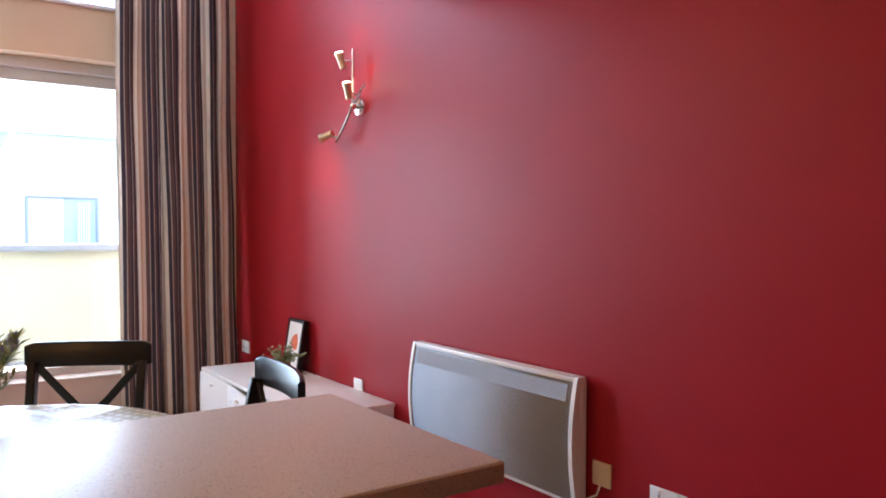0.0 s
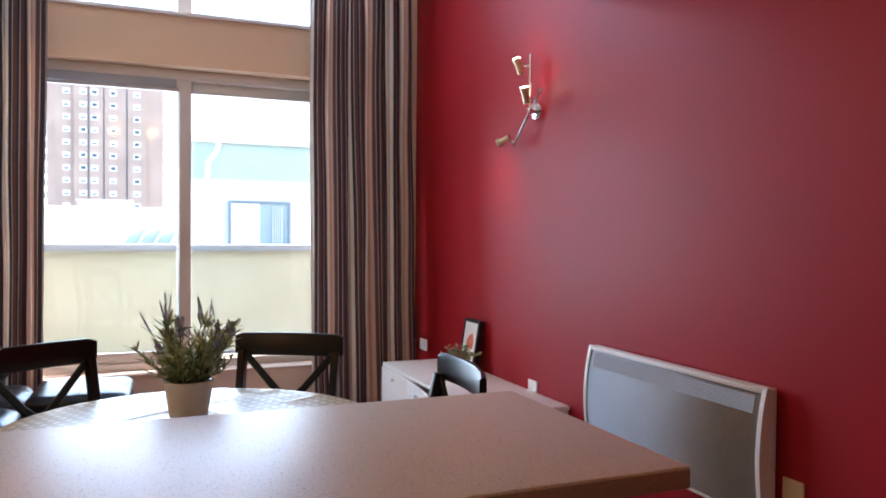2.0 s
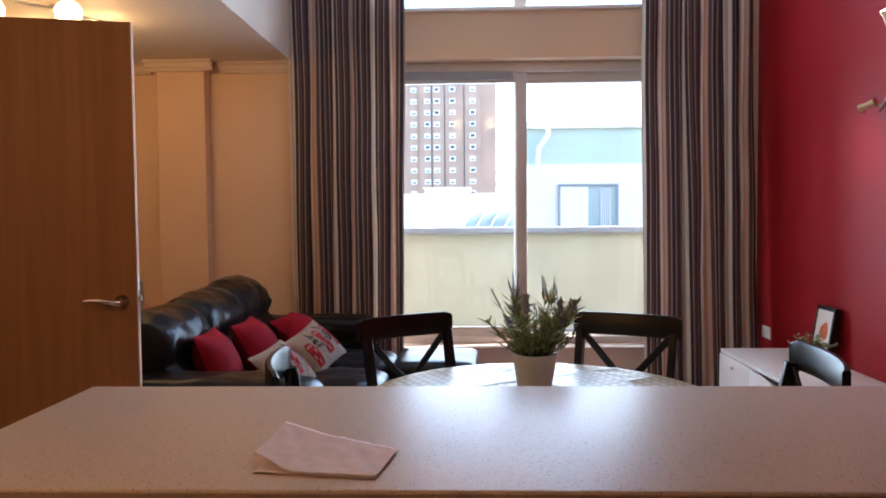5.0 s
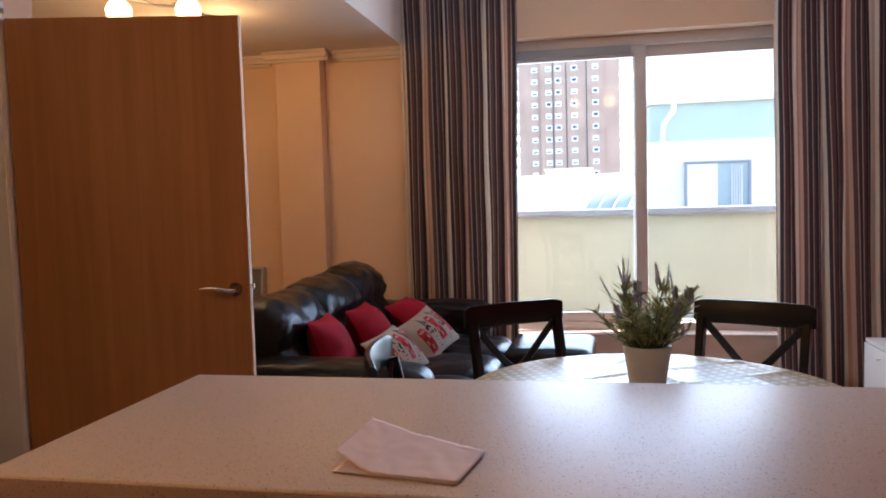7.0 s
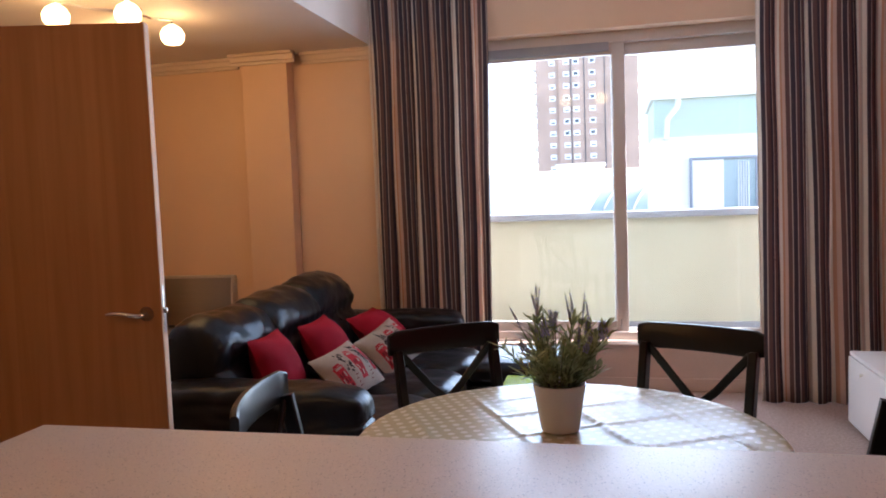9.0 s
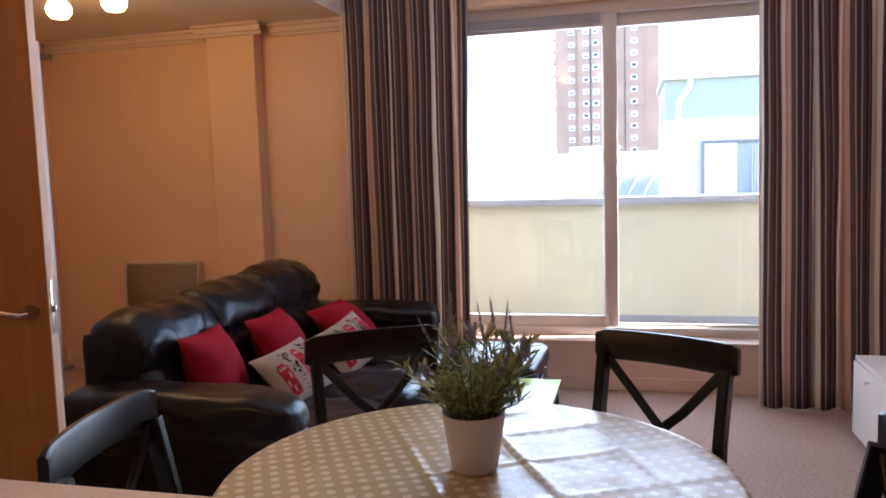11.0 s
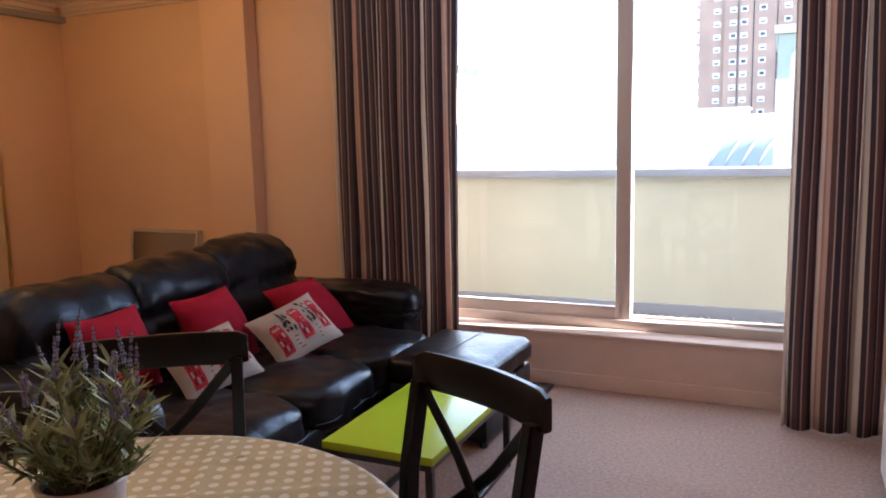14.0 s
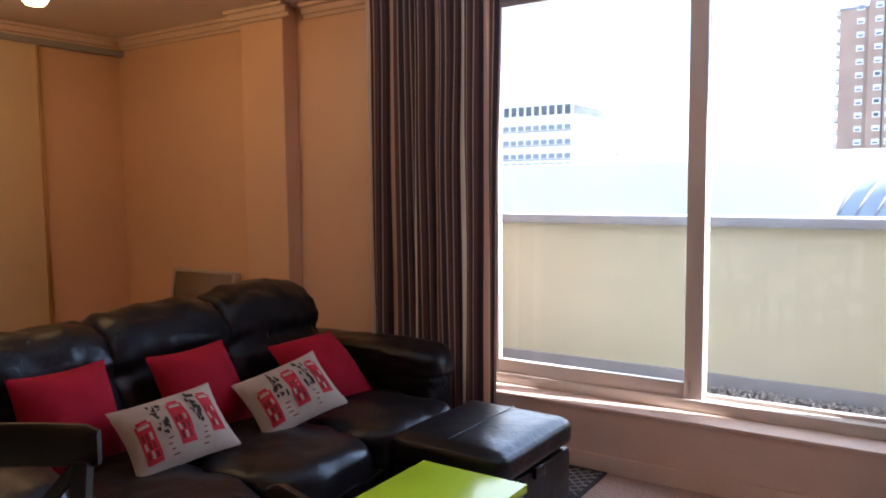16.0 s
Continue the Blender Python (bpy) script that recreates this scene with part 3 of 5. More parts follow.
# ---- doors and wardrobe ----
dr = thing("door_1", pose(-2.226, 2.396, 0, 0, 0, 14.7), "oak-veneered internal door standing wide open", "door", kind="structure")
part("door_leaf", box(0.0, 0.84, -0.022, 0.022, 0.008, 2.026, 0.002), OAK, dr)
part("door_edge", box(0.84, 0.8435, -0.0225, 0.0225, 0.008, 2.027, 0.001), CREAM_PAINT, dr, "pale lipping on the door's edge")
part("latch_plate", box(0.843, 0.8455, -0.011, 0.011, 0.93, 1.10, 0.001), STEEL, dr)
part("latch_bolt", box(0.845, 0.856, -0.006, 0.006, 1.0, 1.02, 0.002), STEEL, dr)
for s in (-1, 1):
    rose = part("rose", lathe([(0.026, 0), (0.026, 0.007), (0.022, 0.010)], 24, m=Matrix.Translation((0.788, s * 0.022, 1.002)) @ Matrix.Rotation(radians(90) * s, 4, "X")), CHROME, dr)
    hd = [(0.788, s * 0.03, 1.002), (0.788, s * 0.062, 1.002), (0.776, s * 0.072, 1.001), (0.752, s * 0.075, 1.006), (0.72, s * 0.074, 1.013), (0.69, s * 0.072, 1.014), (0.665, s * 0.07, 1.012)]
    part("handle", tube(hd, 0.009, 12, taper=[0.009, 0.009, 0.0098, 0.0098, 0.009, 0.0075, 0.005]), CHROME, dr, "curved chrome lever handle")
for z in (0.2, 1.0, 1.85):
    part("hinge", tube([(-0.004, 0, z), (-0.004, 0, z + 0.09)], 0.006), STEEL, dr)

fr_ = box(-2.39, -2.23, 1.47, 1.52, 0, 2.07, 0.004)
box(-2.39, -2.23, 2.345, 2.39, 0, 2.07, 0.004, bm=fr_)
box(-2.39, -2.23, 1.47, 2.39, 2.04, 2.09, 0.004, bm=fr_)
setting("door_frame", fr_, GLOSS_WHITE, "white painted door lining of the hall doorway", "door frame")

d2 = thing("door_2", pose(-2.36, 2.70, 0, 0, 0, 80), "white painted door leaf standing open beside the sofa", "door", kind="structure")
part("door_leaf", box(0.0, 0.84, -0.02, 0.02, 0.008, 2.04, 0.003), GLOSS_WHITE, d2)
part("hinge", tube([(-0.004, 0, 0.2), (-0.004, 0, 0.29)], 0.006), STEEL, d2)

wd = thing("wardrobe", pose(0, 0, 0), "built-in wardrobe with cream sliding doors and slim metal stiles", "wardrobe")
part("sliding_door", box(LX - 0.04, LX - 0.015, 3.72, 4.87, 0.03, 2.37, 0.003), WARDROBE_CREAM, wd)
part("sliding_door", box(LX - 0.08, LX - 0.055, 2.6, 3.85, 0.03, 2.37, 0.003), WARDROBE_CREAM, wd)
part("sliding_door", box(LX - 0.08, LX - 0.055, 4.80, F, 0.03, 2.37, 0.003), CREAM_PAINT, wd)
part("stile", box(LX - 0.045, LX + 0.0, 4.862, 4.875, 0.03, 2.345, 0.003), BRASS, wd, "slim brassy metal stile")
part("stile", box(LX - 0.045, LX - 0.006, 4.879, 4.892, 0.03, 2.345, 0.003), BRASS, wd, "slim brassy metal stile")
part("top_track", box(LX - 0.1, LX + 0.012, 2.57, F - 0.003, 2.345, 2.385, 0.003), COPING, wd, "grey metal top track")
part("bottom_track", box(LX - 0.1, LX + 0.0, 2.57, F - 0.003, 0.0, 0.03, 0.003), COPING, wd)
part("bulkhead", box(LX - 0.1, LX - 0.052, 2.57, F - 0.003, 2.385, CEIL - 0.002), CREAM_PAINT, wd)


# ---- curtains ----
def curtain(name, x0, x1, y, z0, z1, folds, seed, gather, label, flare=0.0):
    """Hanging cloth with deep uneven folds, drawn in by gather towards the floor."""
    bm = bmesh.new()
    uvl = bm.loops.layers.uv.new("UVMap")
    rnd = random.Random(seed)
    nu, nv = folds * 14, 44
    ph = [rnd.uniform(-0.5, 0.5) for _ in range(folds + 2)]
    am = [rnd.uniform(0.55, 1.2) for _ in range(folds + 2)]
    cols, length, last = [], 0.0, None
    for i in range(nu + 1):
        u = i / nu
        f = u * folds
        k = int(min(f, folds - 1e-6))
        w = f - k
        amp = am[k] * (1 - w) + am[k + 1] * w
        shift = ph[k] * (1 - w) + ph[k + 1] * w
        col = []
        for j in range(nv + 1):
            v = j / nv
            z = z0 + (z1 - z0) * v
            drape = (1 - v)
            dx = gather * drape ** 1.6 * (u - 0.5)
            a = 2 * math.pi * (f + 0.25 * shift + 0.12 * math.sin(3 * v + k))
            depth = 0.034 * amp * (0.75 + 0.4 * drape)
            xx = x0 + (x1 - x0) * u + dx + 0.018 * math.sin(a * 1.0 + 1.4) * amp + 0.012 * noise.noise((u * 6, v * 5, seed))
            yy = y - flare * drape ** 2.5 + depth * math.sin(a) + 0.02 * noise.noise((u * 9, v * 3, seed + 5))
            col.append((xx, yy, z))
        mid = Vector(col[nv // 2])
        if last is not None:
            length += (mid - last).length
        last = mid
        cols.append((length, [bm.verts.new(p) for p in col]))
    for (l0, c0), (l1, c1) in zip(cols, cols[1:]):
        for j in range(nv):
            fc = bm.faces.new((c0[j], c1[j], c1[j + 1], c0[j + 1]))
            for lp, lu, lv in zip(fc.loops, (l0, l1, l1, l0), (j, j, j + 1, j + 1)):
                lp[uvl].uv = (lu, lv / nv)
    me = mesh_of(name, bm, CURTAIN, angle=180)
    ob = tagged(new(name, me), label, "curtain", "curtains at the tall window")
    so = ob.modifiers.new("thickness", "SOLIDIFY")
    so.thickness = 0.003
    return ob


curtain("curtain", -1.515, -0.645, 5.38, 0.02, 4.6, 6, 3, -0.04, "floor-length brown, cream and black striped curtain beside the sofa")
curtain("curtain", 1.050, 1.850, 5.37, 0.012, 4.6, 6, 8, 0.0, "floor-length brown, cream and black striped curtain against the red wall", 0.16)


# ---- kitchen bar ----
barunit = thing("breakfast_bar", pose(0, 0, 0), "kitchen peninsula with a white panelled base", "counter")
part("back_panel", box(-1.02, 0.55, 1.30, 1.32, 0.0, 0.858, 0.002), GLOSS_WHITE, barunit)
part("end_panel", box(0.55, 0.57, 0.98, 1.32, 0.0, 0.858, 0.002), GLOSS_WHITE, barunit)
part("end_panel", box(-1.04, -1.02, 0.98, 1.32, 0.0, 0.858, 0.002), GLOSS_WHITE, barunit)
part("plinth", box(-1.0, 0.53, 1.02, 1.04, 0.0, 0.12), BLACK_LACQUER, barunit)
for i in range(3):
    a = -1.015 + i * 0.522
    d_ = part("cupboard_door", box(a + 0.002, a + 0.518, 0.98, 1.0, 0.13, 0.855, 0.003), GLOSS_WHITE, barunit)
    part("handle", bar([(a + 0.2, 0.965, 0.79), (a + 0.32, 0.965, 0.79)], 0.01, 0.012), STEEL, d_)
wt = thing("worktop", pose(0, 0, 0), "speckled pinkish-beige laminate worktop lying on the breakfast bar", "worktop")
part("slab", box(-1.098, 0.805, 0.953, 1.646, 0.860, 0.900, 0.005, 3), WORKTOP, wt)
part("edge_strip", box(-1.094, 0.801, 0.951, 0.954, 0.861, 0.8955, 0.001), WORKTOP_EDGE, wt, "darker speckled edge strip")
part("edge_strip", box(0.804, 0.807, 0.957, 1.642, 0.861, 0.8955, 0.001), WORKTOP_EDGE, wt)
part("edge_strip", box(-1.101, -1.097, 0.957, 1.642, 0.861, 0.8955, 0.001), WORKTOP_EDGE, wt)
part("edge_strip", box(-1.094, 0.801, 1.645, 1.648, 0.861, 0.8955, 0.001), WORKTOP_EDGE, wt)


def letter():
    """Sheet folded in two: a flat lower half and a creased upper half lifting at one side, with a torn edge."""
    th = thing("letter", pose(-0.42, 1.08, 0.9012), "crumpled pinkish folded paper with a torn edge on the worktop", "paper")
    low = (((-0.104, -0.055, 0.001), (0.098, -0.084, 0.001), (0.118, 0.046, 0.001), (-0.098, 0.030, 0.001)),)
    top = (((-0.116, -0.005, 0.016), (-0.040, -0.066, 0.003), (-0.012, 0.112, 0.013), (-0.098, 0.149, 0.026)),
           ((-0.040, -0.066, 0.003), (0.100, -0.080, 0.003), (0.121, 0.053, 0.004), (-0.012, 0.112, 0.013)))
    for name, quads, crumple in (("lower_sheet", low, 0.0015), ("upper_sheet", top, 0.0035)):
        bm = bmesh.new()
        n = 20
        for k, quad in enumerate(quads):
            a, b, c, d = (Vector(q) for q in quad)
            g = []
            for i in range(n + 1):
                row = []
                for j in range(n + 1):
                    u, v = i / n, j / n
                    p = a.lerp(b, u).lerp(d.lerp(c, u), v)
                    p.z += crumple * abs(noise.noise((p.x * 28, p.y * 28, crumple * 90)))
                    if j == n and k == 1 and 0 < i < n:
                        p += Vector((0.3, 1, 0)) * 0.009 * noise.noise((i * 1.9, 3, 0))
                    row.append(bm.verts.new(p))
                g.append(row)
            for i in range(n):
                for j in range(n):
                    bm.faces.new((g[i][j], g[i + 1][j], g[i + 1][j + 1], g[i][j + 1]))
        bmesh.ops.remove_doubles(bm, verts=bm.verts[:], dist=0.0005)
        sheet = part(name, bm, PAPER, th)
        sheet.data.set_sharp_from_angle(angle=radians(12))
        sheet.modifiers.new("thickness", "SOLIDIFY").thickness = 0.0006
    return th


letter()


# ---- table ----
TX, TY, TR = 0.040, 2.150, 0.540
tb = thing("round_table", pose(TX, TY, 0), "round dining table hidden under an oilcloth, on four dark legs", "table")
part("tabletop", lathe([(TR - 0.012, 0.715), (TR - 0.004, 0.72), (TR - 0.004, 0.74), (TR - 0.01, 0.745)], 64), BLACK_WOOD, tb)
for a in (45, 135, 225, 315):
    c, s = math.cos(radians(a)), math.sin(radians(a))
    part("leg", tube([(0.26 * c, 0.26 * s, 0.716), (0.30 * c, 0.30 * s, 0.0)], 0.03, 12, taper=[0.032, 0.022]), BLACK_WOOD, tb)
part("apron", lathe([(0.30, 0.64), (0.30, 0.716), (0.28, 0.716), (0.28, 0.64)], 40), BLACK_WOOD, tb)


def oilcloth():
    """Round oilcloth: fold creases across the top and a short wavy hang."""
    bm = bmesh.new()
    turn = radians(29)
    ct, st = math.cos(turn), math.sin(turn)
    na, nr = 180, 70
    rings = []
    for i in range(nr + 1):
        ring = []
        s = i / nr * (TR + 0.13)
        for k in range(na):
            a = 2 * math.pi * k / na
            over = s - TR
            wave = 0.5 + 0.5 * math.sin(a * 11 + 1.3 * math.sin(a * 3))
            if over <= 0:
                r, z = s, 0.7485
            else:
                r = TR + min(over, 0.012) + max(0, over - 0.012) * 0.30 * wave
                z = 0.7485 - max(0, over - 0.006) * 0.96
            x, y = r * math.cos(a), r * math.sin(a)
            if over <= 0.0:
                p, q = ct * x + st * y, -st * x + ct * y
                h = 0
                for line, up_ in ((-0.33, 0.004), (-0.10, 0.003), (0.13, 0.006), (0.36, 0.003)):
                    h += up_ * math.exp(-((p - line - 0.004 * noise.noise((0, q * 6, line))) / 0.009) ** 2)
                for line, up_ in ((-0.36, 0.003), (-0.16, 0.004), (0.04, 0.004), (0.22, 0.005), (0.38, 0.003)):
                    h += up_ * math.exp(-((q - line - 0.006 * noise.noise((p * 6, 0, line))) / 0.008) ** 2) * (0.35 + 0.65 * (p > -0.1))
                edge = min(1, (TR - s) / 0.05)
                h += 0.0022 * (0.5 + noise.noise((p * 9, q * 9, 1))) * edge + 0.0022 * abs(noise.noise((p * 5 + q * 9, q * 5 - p * 7, 4))) * (p > 0.1)
                z += max(0, h) + 0.0005
            ring.append(bm.verts.new((x, y, z)))
            if i == 0:
                break
        rings.append(ring)
    for k in range(na):
        bm.faces.new((rings[0][0], rings[1][k], rings[1][(k + 1) % na]))
    for r0, r1 in zip(rings[1:], rings[2:]):
        for k in range(na):
            bm.faces.new((r0[k], r1[k], r1[(k + 1) % na], r0[(k + 1) % na]))
    ob = part("tablecloth", bm, OILCLOTH, at=pose(TX, TY, 0))
    ob.data.set_sharp_from_angle(angle=radians(180))
    return tagged(ob, "olive-beige oilcloth with white polka dots, shiny and creased from folding", "tablecloth")


oilcloth()


def lavender_pot():
    th = thing("potted_lavender", pose(0.028, 2.192, 0.754), "artificial lavender in a plain white pot on the table", "plant")
    part("pot", lathe([(0.0, 0.0), (0.049, 0.0), (0.051, 0.004), (0.069, 0.120), (0.071, 0.124), (0.068, 0.126), (0.060, 0.122), (0.057, 0.10), (0.0, 0.10)], 40), WHITE_CERAMIC, th)
    sb_ = lathe([(0.0, 0.099), (0.058, 0.1), (0.057, 0.112), (0.03, 0.118), (0.0, 0.119)], 24)
    part("soil", sb_, SOIL, th, "dark moss filling")
    rnd = random.Random(4)
    bm = bmesh.new()

    def blade(base, d, length, w, droop):
        d = d.normalized()
        side = d.cross(Vector((0, 0, 1)))
        side = side.normalized() if side.length > 0.01 else Vector((1, 0, 0))
        side = (Matrix.Rotation(rnd.uniform(-0.7, 0.7), 3, d) @ side)
        prev = None
        n = 5
        for i in range(n + 1):
            s = i / n
            p = base + d * length * s - Vector((0, 0, droop * s * s)) + side * 0
            ww = w * math.sin(math.pi * min(0.98, 0.12 + 0.88 * s)) ** 0.8
            a, b = bm.verts.new(p - side * ww), bm.verts.new(p + side * ww)
            if prev:
                bm.faces.new((prev[0], prev[1], b, a))
            prev = (a, b)

    stalks = bmesh.new()
    tips = []
    for i in range(64):
        a, lean = rnd.uniform(0, 2 * math.pi), min(0.66, abs(rnd.gauss(0, 0.44)))
        base = Vector((0.034 * math.cos(a), 0.034 * math.sin(a), 0.108))
        d = Vector((math.cos(a) * math.sin(lean), math.sin(a) * math.sin(lean), math.cos(lean)))
        ln = rnd.uniform(0.05, 0.185) * (1 - 0.2 * lean)
        pts = [base + d * ln * s + Vector((math.cos(a), math.sin(a), 0)) * 0.03 * s * s + Vector((0.006, 0, 0)) * s for s in (0, 0.35, 0.7, 1)]
        tube(pts, 0.0015, 5, bm=stalks)
        for j in range(20):
            s = min(1.0, rnd.uniform(0.15, 1.25))
            k = min(2, int(s * 3))
            b0 = pts[k].lerp(pts[k + 1], s * 3 - k)
            aa = rnd.uniform(0, 2 * math.pi)
            dd = (d * rnd.uniform(0.3, 1.3) + Vector((math.cos(aa), math.sin(aa), rnd.uniform(-0.1, 0.6))) * 0.9)
            blade(b0, dd, rnd.uniform(0.028, 0.064), rnd.uniform(0.0020, 0.0043), rnd.uniform(0.0, 0.014))
        tips.append((pts[-1], d, a))
    part("foliage", bm, LEAF, th, "narrow grey-green leaves")
    for (p, d, a) in sorted(tips, key=lambda q: -q[0].z - 0.06 * rnd.random())[:19]:
        bb = bmesh.new()
        thin = rnd.random() < 0.6
        ln = rnd.uniform(0.06, 0.095) if thin else rnd.uniform(0.04, 0.055)
        d = (d + Vector((rnd.uniform(-0.3, 0.3), rnd.uniform(-0.3, 0.3), 0.15))).normalized()
        head = p + d * (rnd.uniform(0.0, 0.03) if thin else -0.02)
        tube([p, head, head + d * ln], 0.0012, 5, bm=stalks)
        fat = rnd.uniform(0.55, 0.8) if thin else rnd.uniform(1.4, 2.1)
        o1 = d.orthogonal().normalized()
        o2 = d.cross(o1)
        gap = 0.0065 if thin else 0.0045
        for j in range(int(ln / gap)):
            s = j * gap + rnd.uniform(-0.002, 0.002)
            for k in range(4 if thin else 6):
                ang = k * math.pi / (2 if thin else 3) + j * 0.8
                rr = 0.0052 * fat * (1 - 0.6 * s / ln) * rnd.uniform(0.7, 1.2)
                c = head + d * s + (o1 * math.cos(ang) + o2 * math.sin(ang)) * rr
                t = bmesh.new()
                bmesh.ops.create_icosphere(t, subdivisions=1, radius=(0.0021 if thin else 0.0026) * rnd.uniform(0.6, 1.2) * (1 - 0.3 * s / ln))
                t.transform(Matrix.Translation(c) @ d.to_track_quat("Z", "Y").to_matrix().to_4x4() @ Matrix.Diagonal((1, 1, 1.6, 1)))
                merge(bb, t)
        part("flower_spike", bb, LAVENDER, th)
    tagged(part("stalk_cluster", stalks, STALK, th), kind="stuff")
    return th


lavender_pot()


# ---- chairs ----
def dining_chair(at):
    """Black chair with an X in its back; local +y is its front."""
    th = thing("dining_chair", at, "black-stained wooden dining chair with a crossed back, at the table", "chair", "chairs round the table")
    seat = soft(-0.205, 0.205, -0.185, 0.205, 0.425, 0.455, 0.014, 6)
    part("seat", seat, BLACK_WOOD, th)
    W = 0.182
    for s in (-1, 1):
        part("back_post", bar([(s * W, -0.235, 0.0), (s * W, -0.205, 0.25), (s * W, -0.195, 0.45), (s * (W + 0.002), -0.212, 0.65), (s * (W + 0.004), -0.252, 0.845)], 0.030, 0.042, up=(0, 1, 0)), BLACK_WOOD, th)
        part("front_leg", bar([(s * 0.175, 0.175, 0.0), (s * 0.178, 0.178, 0.43)], 0.036, 0.036, up=(0, 1, 0)), BLACK_WOOD, th)
        part("side_rail", box(s * 0.178 - 0.009, s * 0.178 + 0.009, -0.19, 0.165, 0.37, 0.427, 0.003), BLACK_WOOD, th)
        part("stretcher", box(s * 0.178 - 0.009, s * 0.178 + 0.009, -0.2, 0.165, 0.17, 0.20, 0.003), BLACK_WOOD, th)
    rb = bmesh.new()
    n = 16
    prof = [(-0.011, 0.0), (-0.011, 0.078), (-0.006, 0.085), (0.006, 0.085), (0.011, 0.078), (0.011, 0.0), (0.006, -0.005), (-0.006, -0.005)]
    rings = []
    for i in range(n + 1):
        u = i / n * 2 - 1
        x = 0.216 * u
        y = -0.262 - 0.032 * (1 - u * u)
        taper = 1.0 if abs(u) < 0.9 else 1.0 - (abs(u) - 0.9) * 2.2
        rings.append([rb.verts.new((x, y + a, 0.868 + (b - 0.04) * taper)) for a, b in prof])
    for r0, r1 in zip(rings, rings[1:]):
        for k in range(8):
            rb.faces.new((r0[k], r0[(k + 1) % 8], r1[(k + 1) % 8], r1[k]))
    rb.faces.new(rings[0][::-1])
    rb.faces.new(rings[-1])
    part("top_rail", rb, BLACK_WOOD, th, "curved top rail")
    for s in (-1, 1):
        pts = [(s * 0.172, -0.252, 0.83), (s * 0.06, -0.258, 0.70), (0, -0.250 + s * 0.006, 0.645), (-s * 0.09, -0.228, 0.56), (-s * 0.175, -0.200, 0.475)]
        part("cross_slat", bar(pts, 0.028, 0.013, up=(0, 1, 0)), BLACK_WOOD, th)
    part("lower_rail", box(-0.17, 0.17, -0.213, -0.195, 0.37, 0.427, 0.003), BLACK_WOOD, th)
    part("front_rail", box(-0.165, 0.165, 0.168, 0.186, 0.37, 0.427, 0.003), BLACK_WOOD, th)
    part("cross_stretcher", box(-0.17, 0.17, -0.03, -0.012, 0.172, 0.198, 0.003), BLACK_WOOD, th)
    return th


def chair_pose(ax, ay, bx, by):
    """The pose of a chair whose top rail runs from a to b, seen from behind it."""
    mx, my = (ax + bx) / 2, (ay + by) / 2
    ang = math.atan2(by - ay, bx - ax)
    m = Matrix.Translation((mx, my, 0)) @ Matrix.Rotation(ang, 4, "Z")
    return m @ Matrix.Translation((0, 0.272, 0))


chair = dining_chair(chair_pose(0.645, 2.755, 0.260, 2.955))
copy_thing(chair, chair_pose(-0.248, 2.975, -0.618, 2.705))
copy_thing(chair, chair_pose(-0.755, 2.160, -0.680, 1.730))
copy_thing(chair, chair_pose(0.805, 1.80, 0.850, 2.235))


